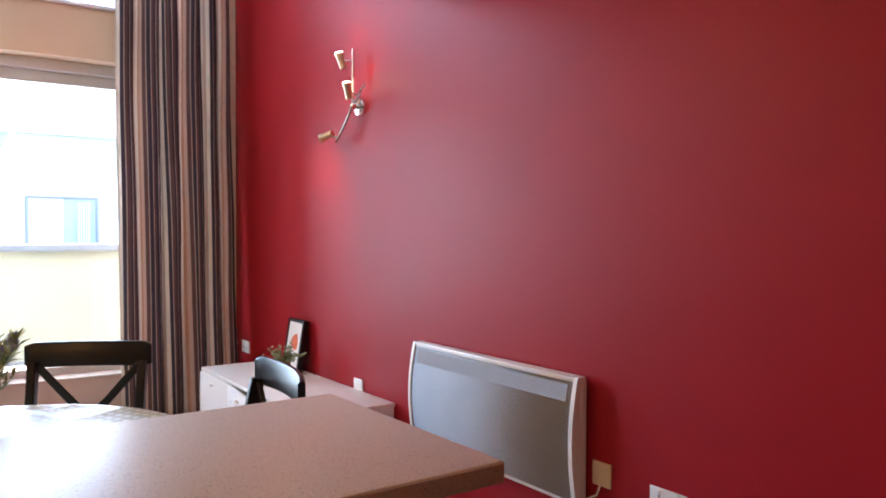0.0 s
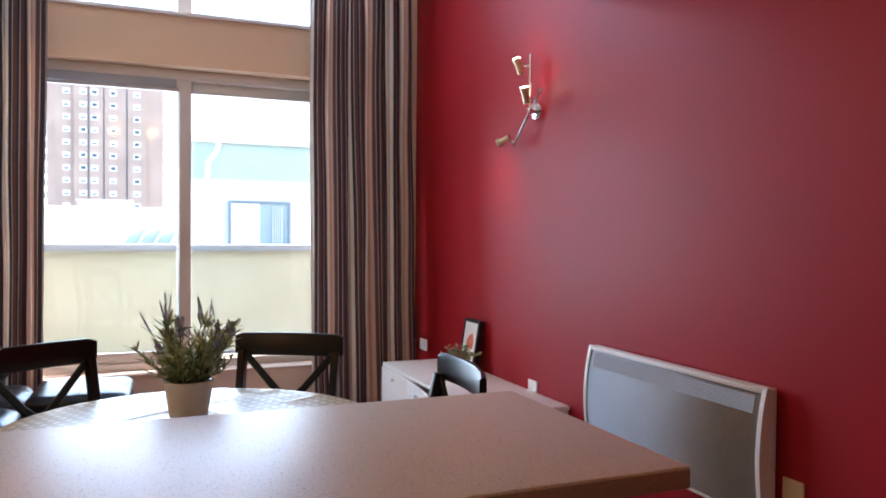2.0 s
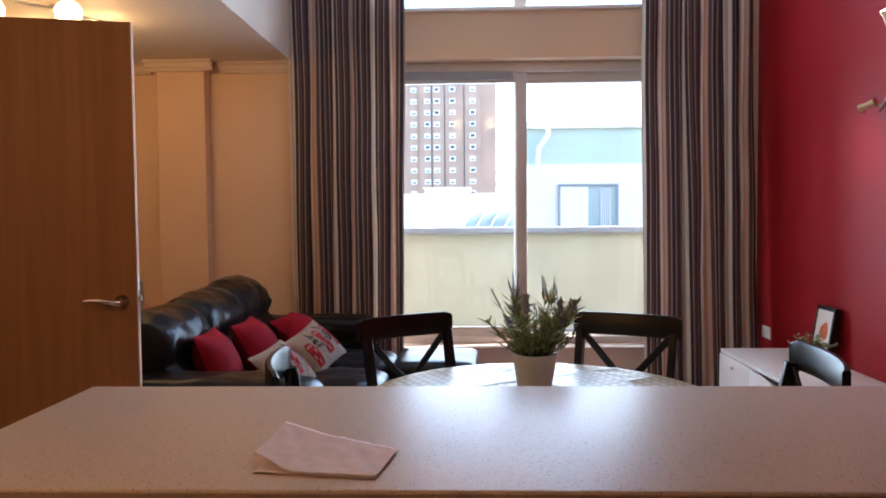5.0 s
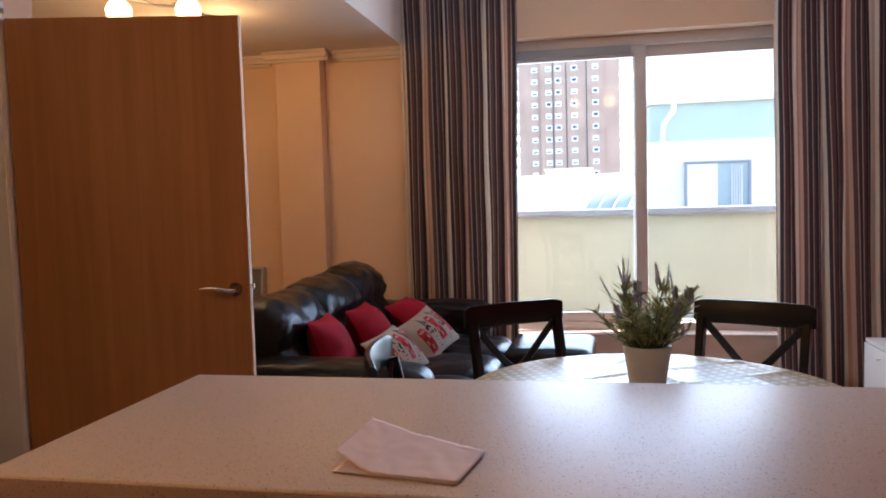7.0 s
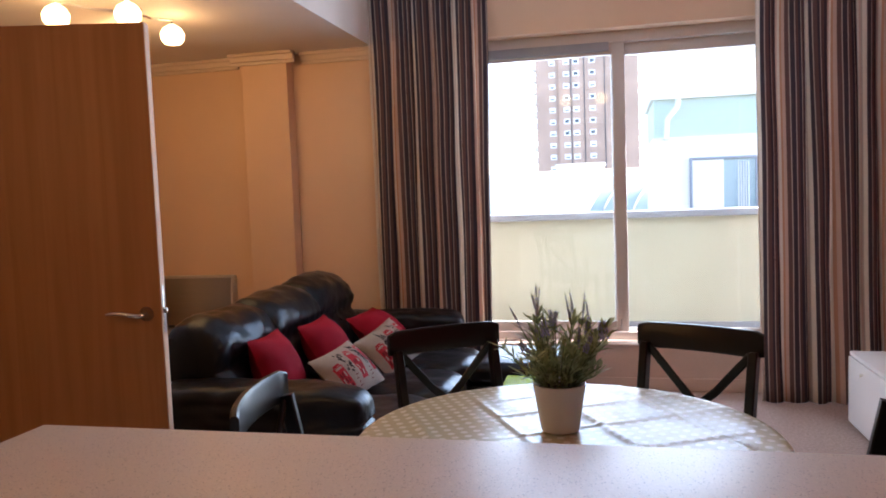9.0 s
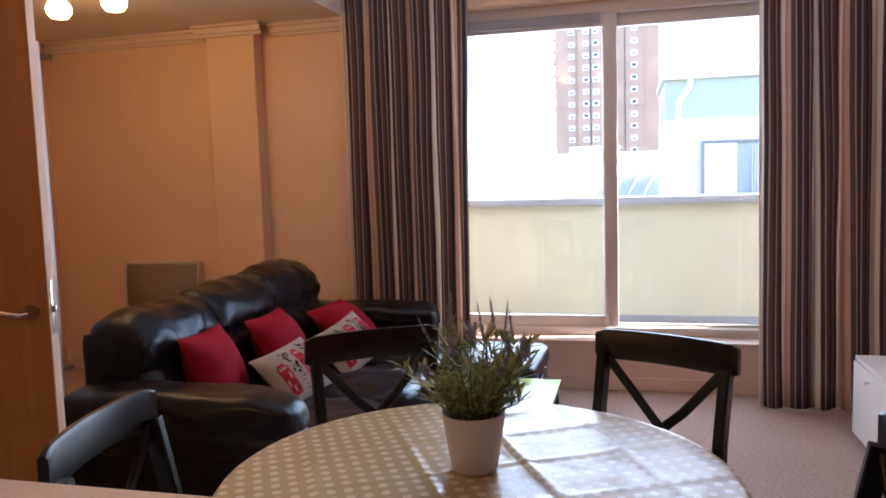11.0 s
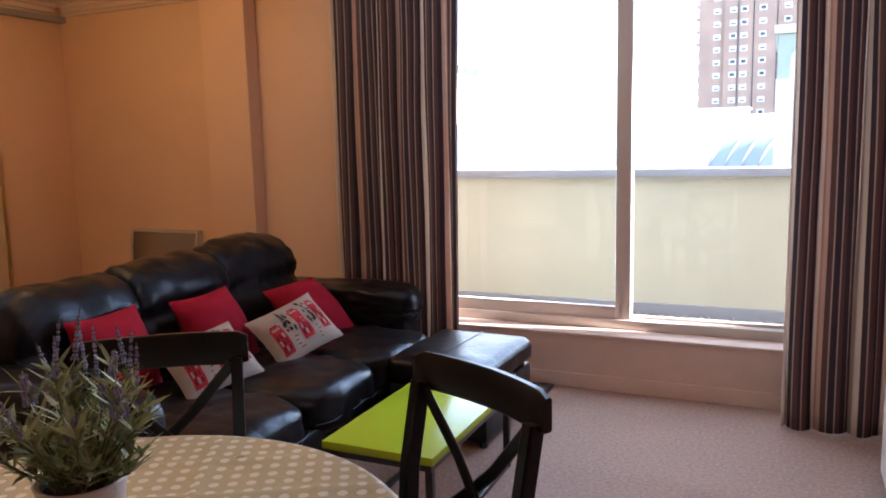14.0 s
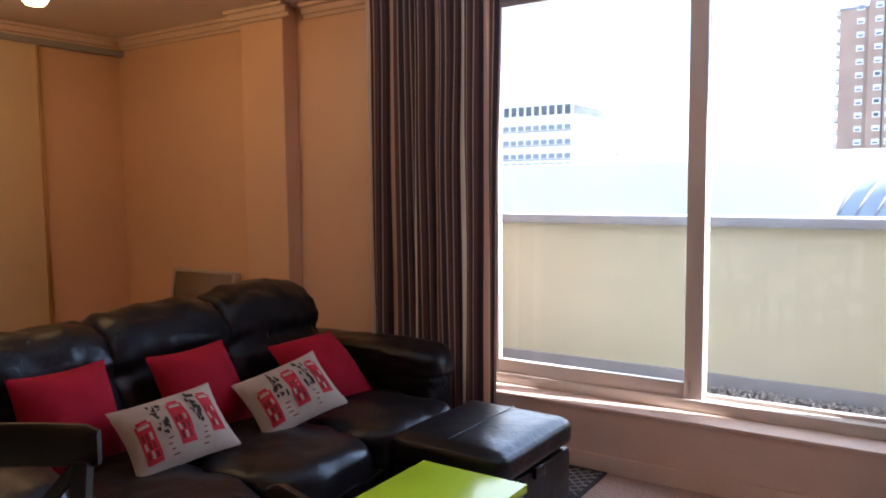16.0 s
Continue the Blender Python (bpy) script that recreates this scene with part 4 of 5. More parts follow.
# ---- sofa ----
def back_cushion(y0, y1, seed, drop):
    """Slouching back cushion: a lumbar swell, a sunk level seam and a roll that lops over the frame."""
    prof = [(-0.30, 0.33), (-0.25, 0.47), (-0.268, 0.60), (-0.318, 0.668), (-0.300, 0.745), (-0.330, 0.835), (-0.41, 0.898), (-0.52, 0.912), (-0.60, 0.86), (-0.607, 0.73), (-0.58, 0.46), (-0.42, 0.32)]
    k, ring, ny = len(prof), [], 34
    for i in range(k):
        p0, p1, p2, p3 = (Vector(prof[(i + q) % k]) for q in (-1, 0, 1, 2))
        for q in range(6):
            t = q / 6
            ring.append(0.5 * (2 * p1 + (p2 - p0) * t + (2 * p0 - 5 * p1 + 4 * p2 - p3) * t * t + (3 * p1 - p0 - 3 * p2 + p3) * t ** 3))
    mid = Vector((-0.43, 0.64))
    seam = Vector((-0.318, 0.668))
    bm = bmesh.new()
    rows = []
    for j in range(ny + 1):
        v = -math.cos(math.pi * j / ny)
        y = (y0 + y1) / 2 + (y1 - y0) / 2 * v
        fat = max(0.02, 1 - abs(v) ** 9) ** (1 / 3.4)
        sag = 0.016 * noise.noise((y * 4, seed, 0.5)) - 0.012 * v * v
        row = []
        for p in ring:
            q = mid + (p - mid) * (0.55 + 0.45 * fat if fat > 0.35 else 0.40 + 0.88 * fat)
            out = (p - mid).normalized()
            near = (p - seam).length
            front = max(0.0, min(1.0, (p.x + 0.50) / 0.1))
            pleat = noise.noise((y * 30 + seed * 5, near * 5, seed)) + 0.6 * noise.noise((y * 62, near * 9, seed + 3))
            lump = 0.014 * noise.noise((y * 7 + seed, p.x * 9, p.y * 9)) + 0.010 * noise.noise((y * 15, p.x * 17 + seed, p.y * 17)) + 0.005 * (0.5 - abs(noise.noise((y * 12 + 3 * p.y, p.x * 30 + seed, p.y * 26))))
            ends = abs(v) ** 3 * 0.008 * noise.noise((y * 8, p.x * 30 + seed, p.y * 34))
            q = q + out * (0.012 * pleat * math.exp(-near / 0.085) * front + lump + ends)
            row.append(bm.verts.new((q.x, y, q.y + (sag - drop) * (q.y - 0.4) / 0.4)))
        rows.append(row)
    n = len(ring)
    for a, b in zip(rows, rows[1:]):
        for q in range(n):
            bm.faces.new((a[q], a[(q + 1) % n], b[(q + 1) % n], b[q]))
    bm.faces.new(rows[0])
    bm.faces.new(rows[-1][::-1])
    return bm


SM = pose(-1.25, 4.12, 0)
sf = thing("sofa", SM, "worn black leather three-seat sofa with plump cushions, beside the window", "sofa")
part("base", soft(-0.55, 0.565, -0.868, 0.903, 0.05, 0.24, 0.03, 10, 0, 0.004, 6, 1), LEATHER, sf)
part("back_frame", soft(-0.615, -0.40, -0.88, 0.92, 0.06, 0.79, 0.035, 16, 0, 0.005, 4, 2), LEATHER, sf)
for i, (a0, a1) in enumerate(((-1.09, -0.87), (0.905, 1.125))):
    arm = part("arm", soft(-0.57, 0.39, a0, a1, 0.05, 0.50, 0.03, 14, 0.0, 0.008, 5, 3 + i), LEATHER, sf)
    part("arm_pad", plump(-0.59, 0.425, a0 - 0.03, a1 + 0.03, 0.35, 0.612, 38, 4.2, (0.42,), 0.010, 5 + i), LEATHER, arm, "overhanging padded arm top")
for i in range(3):
    y0 = -0.865 + i * 0.59
    seat = part("seat_cushion", plump(-0.38, 0.60, y0 - 0.006, y0 + 0.596, 0.165, 0.405, 36, 4.6, (), 0.018, 7 + i), LEATHER, sf)
    part("piping", tube([(0.600 - 0.03 * abs(q / 8 - 1) ** 7, y0 + 0.025 + q * 0.034, 0.255 + 0.004 * math.sin(q * 1.3 + i)) for q in range(17)], 0.004, 6), LEATHER, seat)
    part("back_cushion", back_cushion(y0 - 0.012, y0 + 0.602, 17 + i, (0.035, 0.016, 0.0)[i]), LEATHER, sf)
for x, y in ((-0.50, -0.97), (-0.50, 1.0), (0.34, -0.97), (0.34, 1.0)):
    part("foot", lathe([(0.025, 0.0), (0.03, 0.06)], 14, m=Matrix.Translation((x, y, 0))), BLACK_WOOD, sf)


def pillow_z(u, v, th):
    return th / 2 * max(0.0, (1 - abs(u) ** 2.2)) ** 0.75 * max(0.0, (1 - abs(v) ** 2.2)) ** 0.75


def pillow_xy(u, v, w, h):
    px = u * w / 2 * (1 - 0.085 * (1 - v * v) * abs(u) ** 3) * (1 - 0.015 * abs(u * v) ** 5)
    py = v * h / 2 * (1 - 0.085 * (1 - u * u) * abs(v) ** 3) * (1 - 0.015 * abs(u * v) ** 5)
    return px, py


def pillow(w, h, th, seed, bm=None):
    t = bmesh.new()
    n = 26
    sides = []
    for s in (1, -1):
        g = []
        for i in range(n + 1):
            row = []
            for j in range(n + 1):
                u, v = i / n * 2 - 1, j / n * 2 - 1
                x, y = pillow_xy(u, v, w, h)
                z = s * (pillow_z(u, v, th) + 0.012 * noise.noise((u * 2.5 + seed, v * 2.5, s)) * (1 - u * u) * (1 - v * v) + 0.002)
                row.append(t.verts.new((x, y, z)))
            g.append(row)
        sides.append(g)
        for i in range(n):
            for j in range(n):
                t.faces.new((g[i][j], g[i + 1][j], g[i + 1][j + 1], g[i][j + 1]))
    bmesh.ops.remove_doubles(t, verts=t.verts[:], dist=0.0045)
    return merge(bm, t)


def patch(u0, u1, v0, v1, w, h, th, seed, lift=0.002):
    """A printed patch lying on the front of a pillow."""
    t = bmesh.new()
    n = 6
    g = []
    for i in range(n + 1):
        row = []
        for j in range(n + 1):
            u, v = u0 + (u1 - u0) * i / n, v0 + (v1 - v0) * j / n
            x, y = pillow_xy(u, v, w, h)
            row.append(t.verts.new((x, y, pillow_z(u, v, th) + 0.012 * noise.noise((u * 2.5 + seed, v * 2.5, 1)) * (1 - u * u) * (1 - v * v) + 0.002 + lift)))
        g.append(row)
    for i in range(n):
        for j in range(n):
            t.faces.new((g[i][j], g[i + 1][j], g[i + 1][j + 1], g[i][j + 1]))
    return t


def leaning(at, along, up_):
    """Pose of a cushion from its middle, the way its width runs and the way its height runs."""
    a = Vector(along).normalized()
    n = a.cross(Vector(up_)).normalized()
    b = n.cross(a)
    m = Matrix((a, b, n)).transposed().to_4x4()
    m.translation = at
    return m


def scatter_cushion(m, seed):
    ob = part("scatter_cushion", pillow(0.40, 0.40, 0.215, seed), RED_FABRIC, at=m)
    return tagged(ob, "plump plain red cotton cushion leaning on the sofa back", "cushion", "red cushions on the sofa")


def printed_cushion(m, seed):
    """Off-white cover with three red kiosks in a row and dark sketched blocks between them."""
    w, h, th = 0.415, 0.30, 0.15
    tg = thing("printed_cushion", m, "oblong off-white cushion printed with red kiosks and black lettering bars", "cushion", "printed cushions on the sofa")
    part("cover", pillow(w, h, th, seed), PRINT_BASE, tg)
    rnd = random.Random(seed)
    for k, c in enumerate((-0.64, 0.0, 0.62)):
        lo, hi = (-0.78, 0.22) if k == 0 else (-0.62, 0.48) if k == 1 else (-0.55, 0.55)
        part("red_panel", patch(c - 0.145, c + 0.145, lo, hi, w, h, th, seed), PRINT_RED, tg)
        part("red_cap", patch(c - 0.10, c + 0.10, hi + 0.01, hi + 0.09, w, h, th, seed), PRINT_RED, tg)
        part("pale_sign", patch(c - 0.10, c + 0.10, hi - 0.12, hi - 0.04, w, h, th, seed, 0.0030), PRINT_BASE, tg)
        for q in range(3):
            for r in range(3):
                a, v = c - 0.105 + q * 0.075, lo + 0.12 + r * 0.22
                part("window_bar", patch(a, a + 0.045, v, v + 0.15 + 0.04 * rnd.random(), w, h, th, seed, 0.0030), (PRINT_DARKRED, PRINT_BASE, PRINT_DARKRED)[(q + r) % 3], tg)
    for c in (-0.42, 0.24):
        for q in range(22):
            a, v = c + rnd.uniform(-0.03, 0.17), rnd.uniform(-0.25, 0.58)
            part("black_bar", patch(a, a + rnd.uniform(0.02, 0.06), v, v + rnd.uniform(0.05, 0.20), w, h, th, seed, 0.0022 + 0.0001 * q), PRINT_BLACK, tg)
        for q in range(4):
            a, v = c + rnd.uniform(0.0, 0.1), -0.78 + q * 0.13
            part("grey_line", patch(a, a + rnd.uniform(0.06, 0.14), v, v + 0.03, w, h, th, seed, 0.0024), PRINT_DARKRED, tg)
    return tg


scatter_cushion(leaning((-1.450, 3.587, 0.552), (-0.03, 0.362, -0.008), (-0.109, 0.0, 0.297)), 1)
scatter_cushion(leaning((-1.395, 4.131, 0.545), (0.0, 0.361, 0.005), (-0.163, 0.0, 0.282)), 2)
scatter_cushion(leaning((-1.270, 4.720, 0.530), (0.045, 0.353, 0.012), (-0.27, 0.02, 0.23)), 3)
printed_cushion(leaning((-1.175, 3.828, 0.500), (0.066, 0.368, 0.032), (-0.186, 0.017, 0.184)), 5)
printed_cushion(leaning((-1.110, 4.360, 0.515), (0.09, 0.34, 0.075), (-0.19, 0.0, 0.17)), 6)


# ---- footstool, coffee table, mat ----
ft = thing("footstool", pose(-0.395, 4.755, 0, 0, 0, -2), "square black leather storage footstool with a padded hinged lid", "footstool")
part("body", soft(-0.255, 0.255, -0.30, 0.30, 0.03, 0.265, 0.018, 12, 0, 0.003, 7, 30), LEATHER, ft)
part("lid", soft(-0.262, 0.262, -0.305, 0.305, 0.268, 0.395, 0.045, 18, 0.012, 0.004, 6, 31), LEATHER, ft, "padded lid with a stitched seam")
part("seam", tube([(0.0, -0.26, 0.4075), (0.0, 0.0, 0.4085), (0.0, 0.26, 0.4075)], 0.0022, 6), LEATHER, ft)
part("pull_tab", soft(0.252, 0.272, -0.04, 0.04, 0.225, 0.275, 0.008, 3), LEATHER, ft)
for x in (-0.22, 0.22):
    for y in (-0.26, 0.26):
        part("foot", lathe([(0.018, 0.0), (0.022, 0.034)], 12, m=Matrix.Translation((x, y, 0))), BLACK_LACQUER, ft)

gt = thing("coffee_table", pose(-0.208, 3.945, 0, 0, 0, 0), "low coffee table with a glossy lime-green top and black legs", "table")
part("top", box(-0.218, 0.218, -0.412, 0.412, 0.332, 0.362, 0.003), LIME, gt, "glossy lime-green top")
part("frame", box(-0.208, 0.208, -0.402, 0.402, 0.305, 0.331, 0.003), BLACK_LACQUER, gt)
for x in (-0.195, 0.195):
    for y in (-0.385, 0.385):
        part("leg", box(x - 0.014, x + 0.014, y - 0.014, y + 0.014, 0.0, 0.306, 0.003), BLACK_LACQUER, gt)
for x in (-0.195, 0.195):
    part("floor_rail", box(x - 0.012, x + 0.012, -0.371, 0.371, 0.0, 0.02, 0.003), BLACK_LACQUER, gt)

dm = thing("doormat", pose(-0.40, 5.28, 0.0, 0, 0, 0), "small dark woven doormat with pale diamond cords", "doormat")
part("pad", box(-0.28, 0.28, -0.18, 0.18, 0.0005, 0.010, 0.003), MAT_DARK, dm)
cords = bmesh.new()
for i in range(-9, 10):
    for s in (-1, 1):
        pts = [(x, s * (x - i * 0.055)) for x in np.linspace(-0.26, 0.26, 40)]
        pts = [p for p in pts if abs(p[1]) < 0.155]
        if len(pts) > 3:
            tube([(pts[0][0], pts[0][1], 0.0105), (pts[-1][0], pts[-1][1], 0.0105)], 0.0035, 5, bm=cords)
part("cords", cords, MAT_PALE, dm, "pale diamond pattern of cords")


# ---- along the red wall ----
tv = thing("low_cabinet", pose(0, 0, 0), "low white gloss media cabinet standing against the red wall", "cabinet")
X0, X1, Y0, Y1, H = 1.45, RX - 0.006, 3.18, 4.755, 0.435
part("top", box(X0 - 0.004, X1, Y0, Y1, H - 0.022, H, 0.003), GLOSS_WHITE, tv)
part("bottom", box(X0, X1, Y0, Y1, 0.03, 0.05, 0.002), GLOSS_WHITE, tv)
part("back_board", box(X1 - 0.008, X1, Y0 + 0.02, Y1 - 0.02, 0.05, H - 0.022), GLOSS_WHITE, tv)
for y in (Y0, Y0 + 0.50, Y1 - 0.52, Y1 - 0.02):
    part("upright", box(X0 + 0.012, X1 - 0.008, y, y + 0.02, 0.05, H - 0.022, 0.001), GLOSS_WHITE, tv)
part("plinth", box(X0 + 0.04, X1 - 0.02, Y0 + 0.03, Y1 - 0.03, 0.0, 0.032), GLOSS_WHITE, tv)
dd = part("door", box(X0 - 0.012, X0 + 0.006, Y1 - 0.515, Y1 - 0.003, 0.04, H - 0.026, 0.002), GLOSS_WHITE, tv)
part("knob", lathe([(0.006, 0), (0.006, 0.010), (0.011, 0.013), (0.011, 0.020), (0.007, 0.022)], 16, m=Matrix.Translation((X0 - 0.012, Y1 - 0.26, H - 0.075)) @ Matrix.Rotation(radians(-90), 4, "Y")), GLOSS_WHITE, dd)
fl = part("door", box(-0.018, 0.0, -0.515, -0.003, 0.04, H - 0.026, 0.002), GLOSS_WHITE, tv, "door standing ajar", at=pose(X0 + 0.004, Y1 - 0.52, 0, 0, 0, -6))
part("knob", lathe([(0.006, 0), (0.006, 0.010), (0.011, 0.013), (0.011, 0.020), (0.007, 0.022)], 16, m=Matrix.Translation((-0.018, -0.26, H - 0.075)) @ Matrix.Rotation(radians(-90), 4, "Y")), GLOSS_WHITE, fl)

pf = thing("picture_frame", pose(1.845, 4.285, H, 0, 0, 0) @ pose(0, 0, 0, 0, 9, 0), "small black picture frame with orange print, leaning on the wall", "picture")
FM = frame_bars(-0.115, 0.115, 0.0, 0.33, -0.0, 0.035, 0.022)
FM.transform(Matrix.Rotation(radians(-90), 4, "Z"))
part("frame", FM, BLACK_WOOD, pf)
part("art", box(0.004, 0.012, -0.094, 0.094, 0.021, 0.309), ART_WHITE, pf)
motif = lathe([(0.0, 0.0), (0.032, 0.004), (0.042, 0.02), (0.036, 0.04), (0.018, 0.058), (0.0, 0.07)], 20, m=Matrix.Translation((0.003, 0.0, 0.145)) @ Matrix.Rotation(radians(20), 4, "X") @ Matrix.Diagonal((0.03, 1.25, 1.5, 1)))
part("motif", motif, ART_ORANGE, pf, "orange and yellow fruit print")
part("backing", box(0.012, 0.034, -0.1, 0.1, 0.015, 0.315), BLACK_WOOD, pf)


def small_plant():
    th = thing("small_pot_plant", pose(1.72, 4.09, H), "small variegated plant in a terracotta pot on the cabinet", "plant")
    part("saucer", lathe([(0.0, 0.0), (0.042, 0.0), (0.048, 0.012), (0.044, 0.012), (0.04, 0.004), (0.0, 0.004)], 24), TERRACOTTA, th)
    part("pot", lathe([(0.0, 0.005), (0.030, 0.005), (0.042, 0.075), (0.047, 0.075), (0.048, 0.092), (0.042, 0.092), (0.040, 0.08), (0.0, 0.08)], 28), TERRACOTTA, th)
    rnd = random.Random(9)
    lv, st_ = bmesh.new(), bmesh.new()
    for i in range(44):
        a, ln = rnd.uniform(0, 6.28), rnd.uniform(0.06, 0.145)
        le = rnd.uniform(0.1, 1.15)
        d = Vector((math.cos(a) * math.sin(le), math.sin(a) * math.sin(le), math.cos(le)))
        b0 = Vector((0.015 * math.cos(a), 0.015 * math.sin(a), 0.08))
        tube([b0, b0 + d * ln], 0.0012, 5, bm=st_)
        for j in range(7):
            c = b0 + d * ln * rnd.uniform(0.35, 1.05)
            q = Vector((rnd.uniform(-1, 1), rnd.uniform(-1, 1), rnd.uniform(-0.3, 0.8))).normalized()
            o = q.orthogonal().normalized()
            r = rnd.uniform(0.007, 0.012)
            tip = c + q * r * 2
            vs = [lv.verts.new(v) for v in (c, c + q * r * 0.7 + o * r * 0.7, c + q * r * 1.4 + o * r * 0.55, tip, c + q * r * 1.4 - o * r * 0.55, c + q * r * 0.7 - o * r * 0.7)]
            lv.faces.new(vs)
    part("foliage", lv, SMALL_LEAF, th)
    tagged(part("stalk_cluster", st_, STALK, th), kind="stuff")


small_plant()


def wall_heater(name, m, w, h, label, grille_mat, trim, vent):
    """Convector panel with a bowed ribbed front in a pale frame. Local x across, y out of the wall, z up."""
    th = thing(name, m, label, "heater")
    part("casing", box(0.0, w, 0.012, 0.055, 0.0, h, 0.010, 3), trim, th)
    bm = bmesh.new()
    n = 120
    g = []
    for i in range(2):
        col = []
        for j in range(n + 1):
            v = j / n
            bow = 0.030 * math.sin(math.pi * v) ** 0.8 + 0.057 + (0.0016 if j % 2 else 0)
            col.append(bm.verts.new((0.022 + i * (w - 0.044), bow, 0.018 + v * (h - 0.036))))
        g.append(col)
    for j in range(n):
        bm.faces.new((g[0][j], g[1][j], g[1][j + 1], g[0][j + 1]))
    part("grille", bm, grille_mat, th, "fine ribbed grey metal front").modifiers.new("thickness", "SOLIDIFY").thickness = 0.002
    n = 28
    for x in (0.0, w - 0.02):
        e = bmesh.new()
        rows = []
        for j in range(n + 1):
            v = j / n
            bow = 0.030 * math.sin(math.pi * v) ** 0.8 + 0.062
            rows.append([e.verts.new((x + a, b, v * h)) for a, b in ((0, 0.05), (0, bow), (0.020, bow), (0.020, 0.05))])
        for r0, r1 in zip(rows, rows[1:]):
            for k in range(4):
                e.faces.new((r0[k], r0[(k + 1) % 4], r1[(k + 1) % 4], r1[k]))
        e.faces.new(rows[0])
        e.faces.new(rows[-1][::-1])
        part("side_trim", e, trim, th)
    part("top_trim", box(0.02, w - 0.02, 0.04, 0.066, h - 0.02, h - 0.001, 0.003), trim, th)
    part("bracket", box(w * 0.3, w * 0.7, 0.0, 0.013, h * 0.3, h * 0.6), STEEL, th)
    part("control", box(w - 0.10, w - 0.05, 0.066, 0.074, 0.03, 0.05, 0.002), DARK, th)
    if not vent:
        return th
    vb = bmesh.new()
    strip = []
    for j in range(5):
        v = 0.83 + 0.035 * j
        strip.append([vb.verts.new((x, 0.030 * math.sin(math.pi * v) ** 0.8 + 0.0595, 0.018 + v * (h - 0.036))) for x in (0.05, w - 0.05)])
    for r0, r1 in zip(strip, strip[1:]):
        vb.faces.new((r0[0], r0[1], r1[1], r1[0]))
    part("vent_band", vb, VENT, th, "darker perforated outlet band")
    return th


wall_heater("wall_heater", pose(RX, 1.835, 0.31, 0, 0, 90), 1.09, 0.478, "wide grey ribbed panel heater with white frame on the red wall", GRILLE, SWITCH_WHITE, True)
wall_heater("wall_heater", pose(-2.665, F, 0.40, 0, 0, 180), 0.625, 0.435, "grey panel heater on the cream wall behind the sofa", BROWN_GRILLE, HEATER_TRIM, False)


def socket(m, w, h, holes, material, label):
    th = thing("wall_socket", m, label, "socket")
    part("plate", box(-w / 2, w / 2, 0.0, 0.009, -h / 2, h / 2, 0.003), material, th)
    for i in range(holes):
        c = (i - (holes - 1) / 2) * 0.07
        for dx, dz in ((0, 0.016), (-0.011, -0.006), (0.011, -0.006)):
            part("slot", box(c + dx - 0.0022, c + dx + 0.0022, 0.0088, 0.0096, dz - 0.004, dz + 0.004), DARK, th)
        part("switch", box(c - 0.006, c + 0.006, 0.0088, 0.013, 0.024, 0.038, 0.001), SWITCH_WHITE, th)
    return th


socket(pose(RX, 5.29, 0.455, 0, 0, 90), 0.147, 0.086, 2, SWITCH_WHITE, "white double wall socket low on the red wall")
socket(pose(RX, 3.57, 0.445, 0, 0, 90), 0.10, 0.10, 0, SWITCH_WHITE, "white blank wall plate above the cabinet")
socket(pose(RX, 1.77, 0.445, 0, 0, 90), 0.088, 0.088, 0, BEIGE_PLASTIC, "beige fused outlet beside the heater")
socket(pose(RX, 1.48, 0.425, 0, 0, 90), 0.147, 0.088, 2, SWITCH_WHITE, "white double wall socket near the kitchen")
cable = part("power_cable", tube([(RX - 0.012, 1.77, 0.41), (RX - 0.02, 1.78, 0.37), (RX - 0.02, 1.84, 0.335), (RX - 0.02, 1.90, 0.325), (RX - 0.02, 1.96, 0.35), (RX - 0.03, 1.995, 0.37)], 0.004, 8), SWITCH_WHITE)
tagged(cable, "white heater cable looping to its outlet", "cable")
tagged(part("aerial_cable", tube([(RX - 0.010, 5.44, 0.47), (RX - 0.02, 5.46, 0.46), (RX - 0.02, 5.462, 0.3), (RX - 0.02, 5.46, 0.004)], 0.004, 8), SWITCH_WHITE), "white cable running down from the corner socket", "cable")


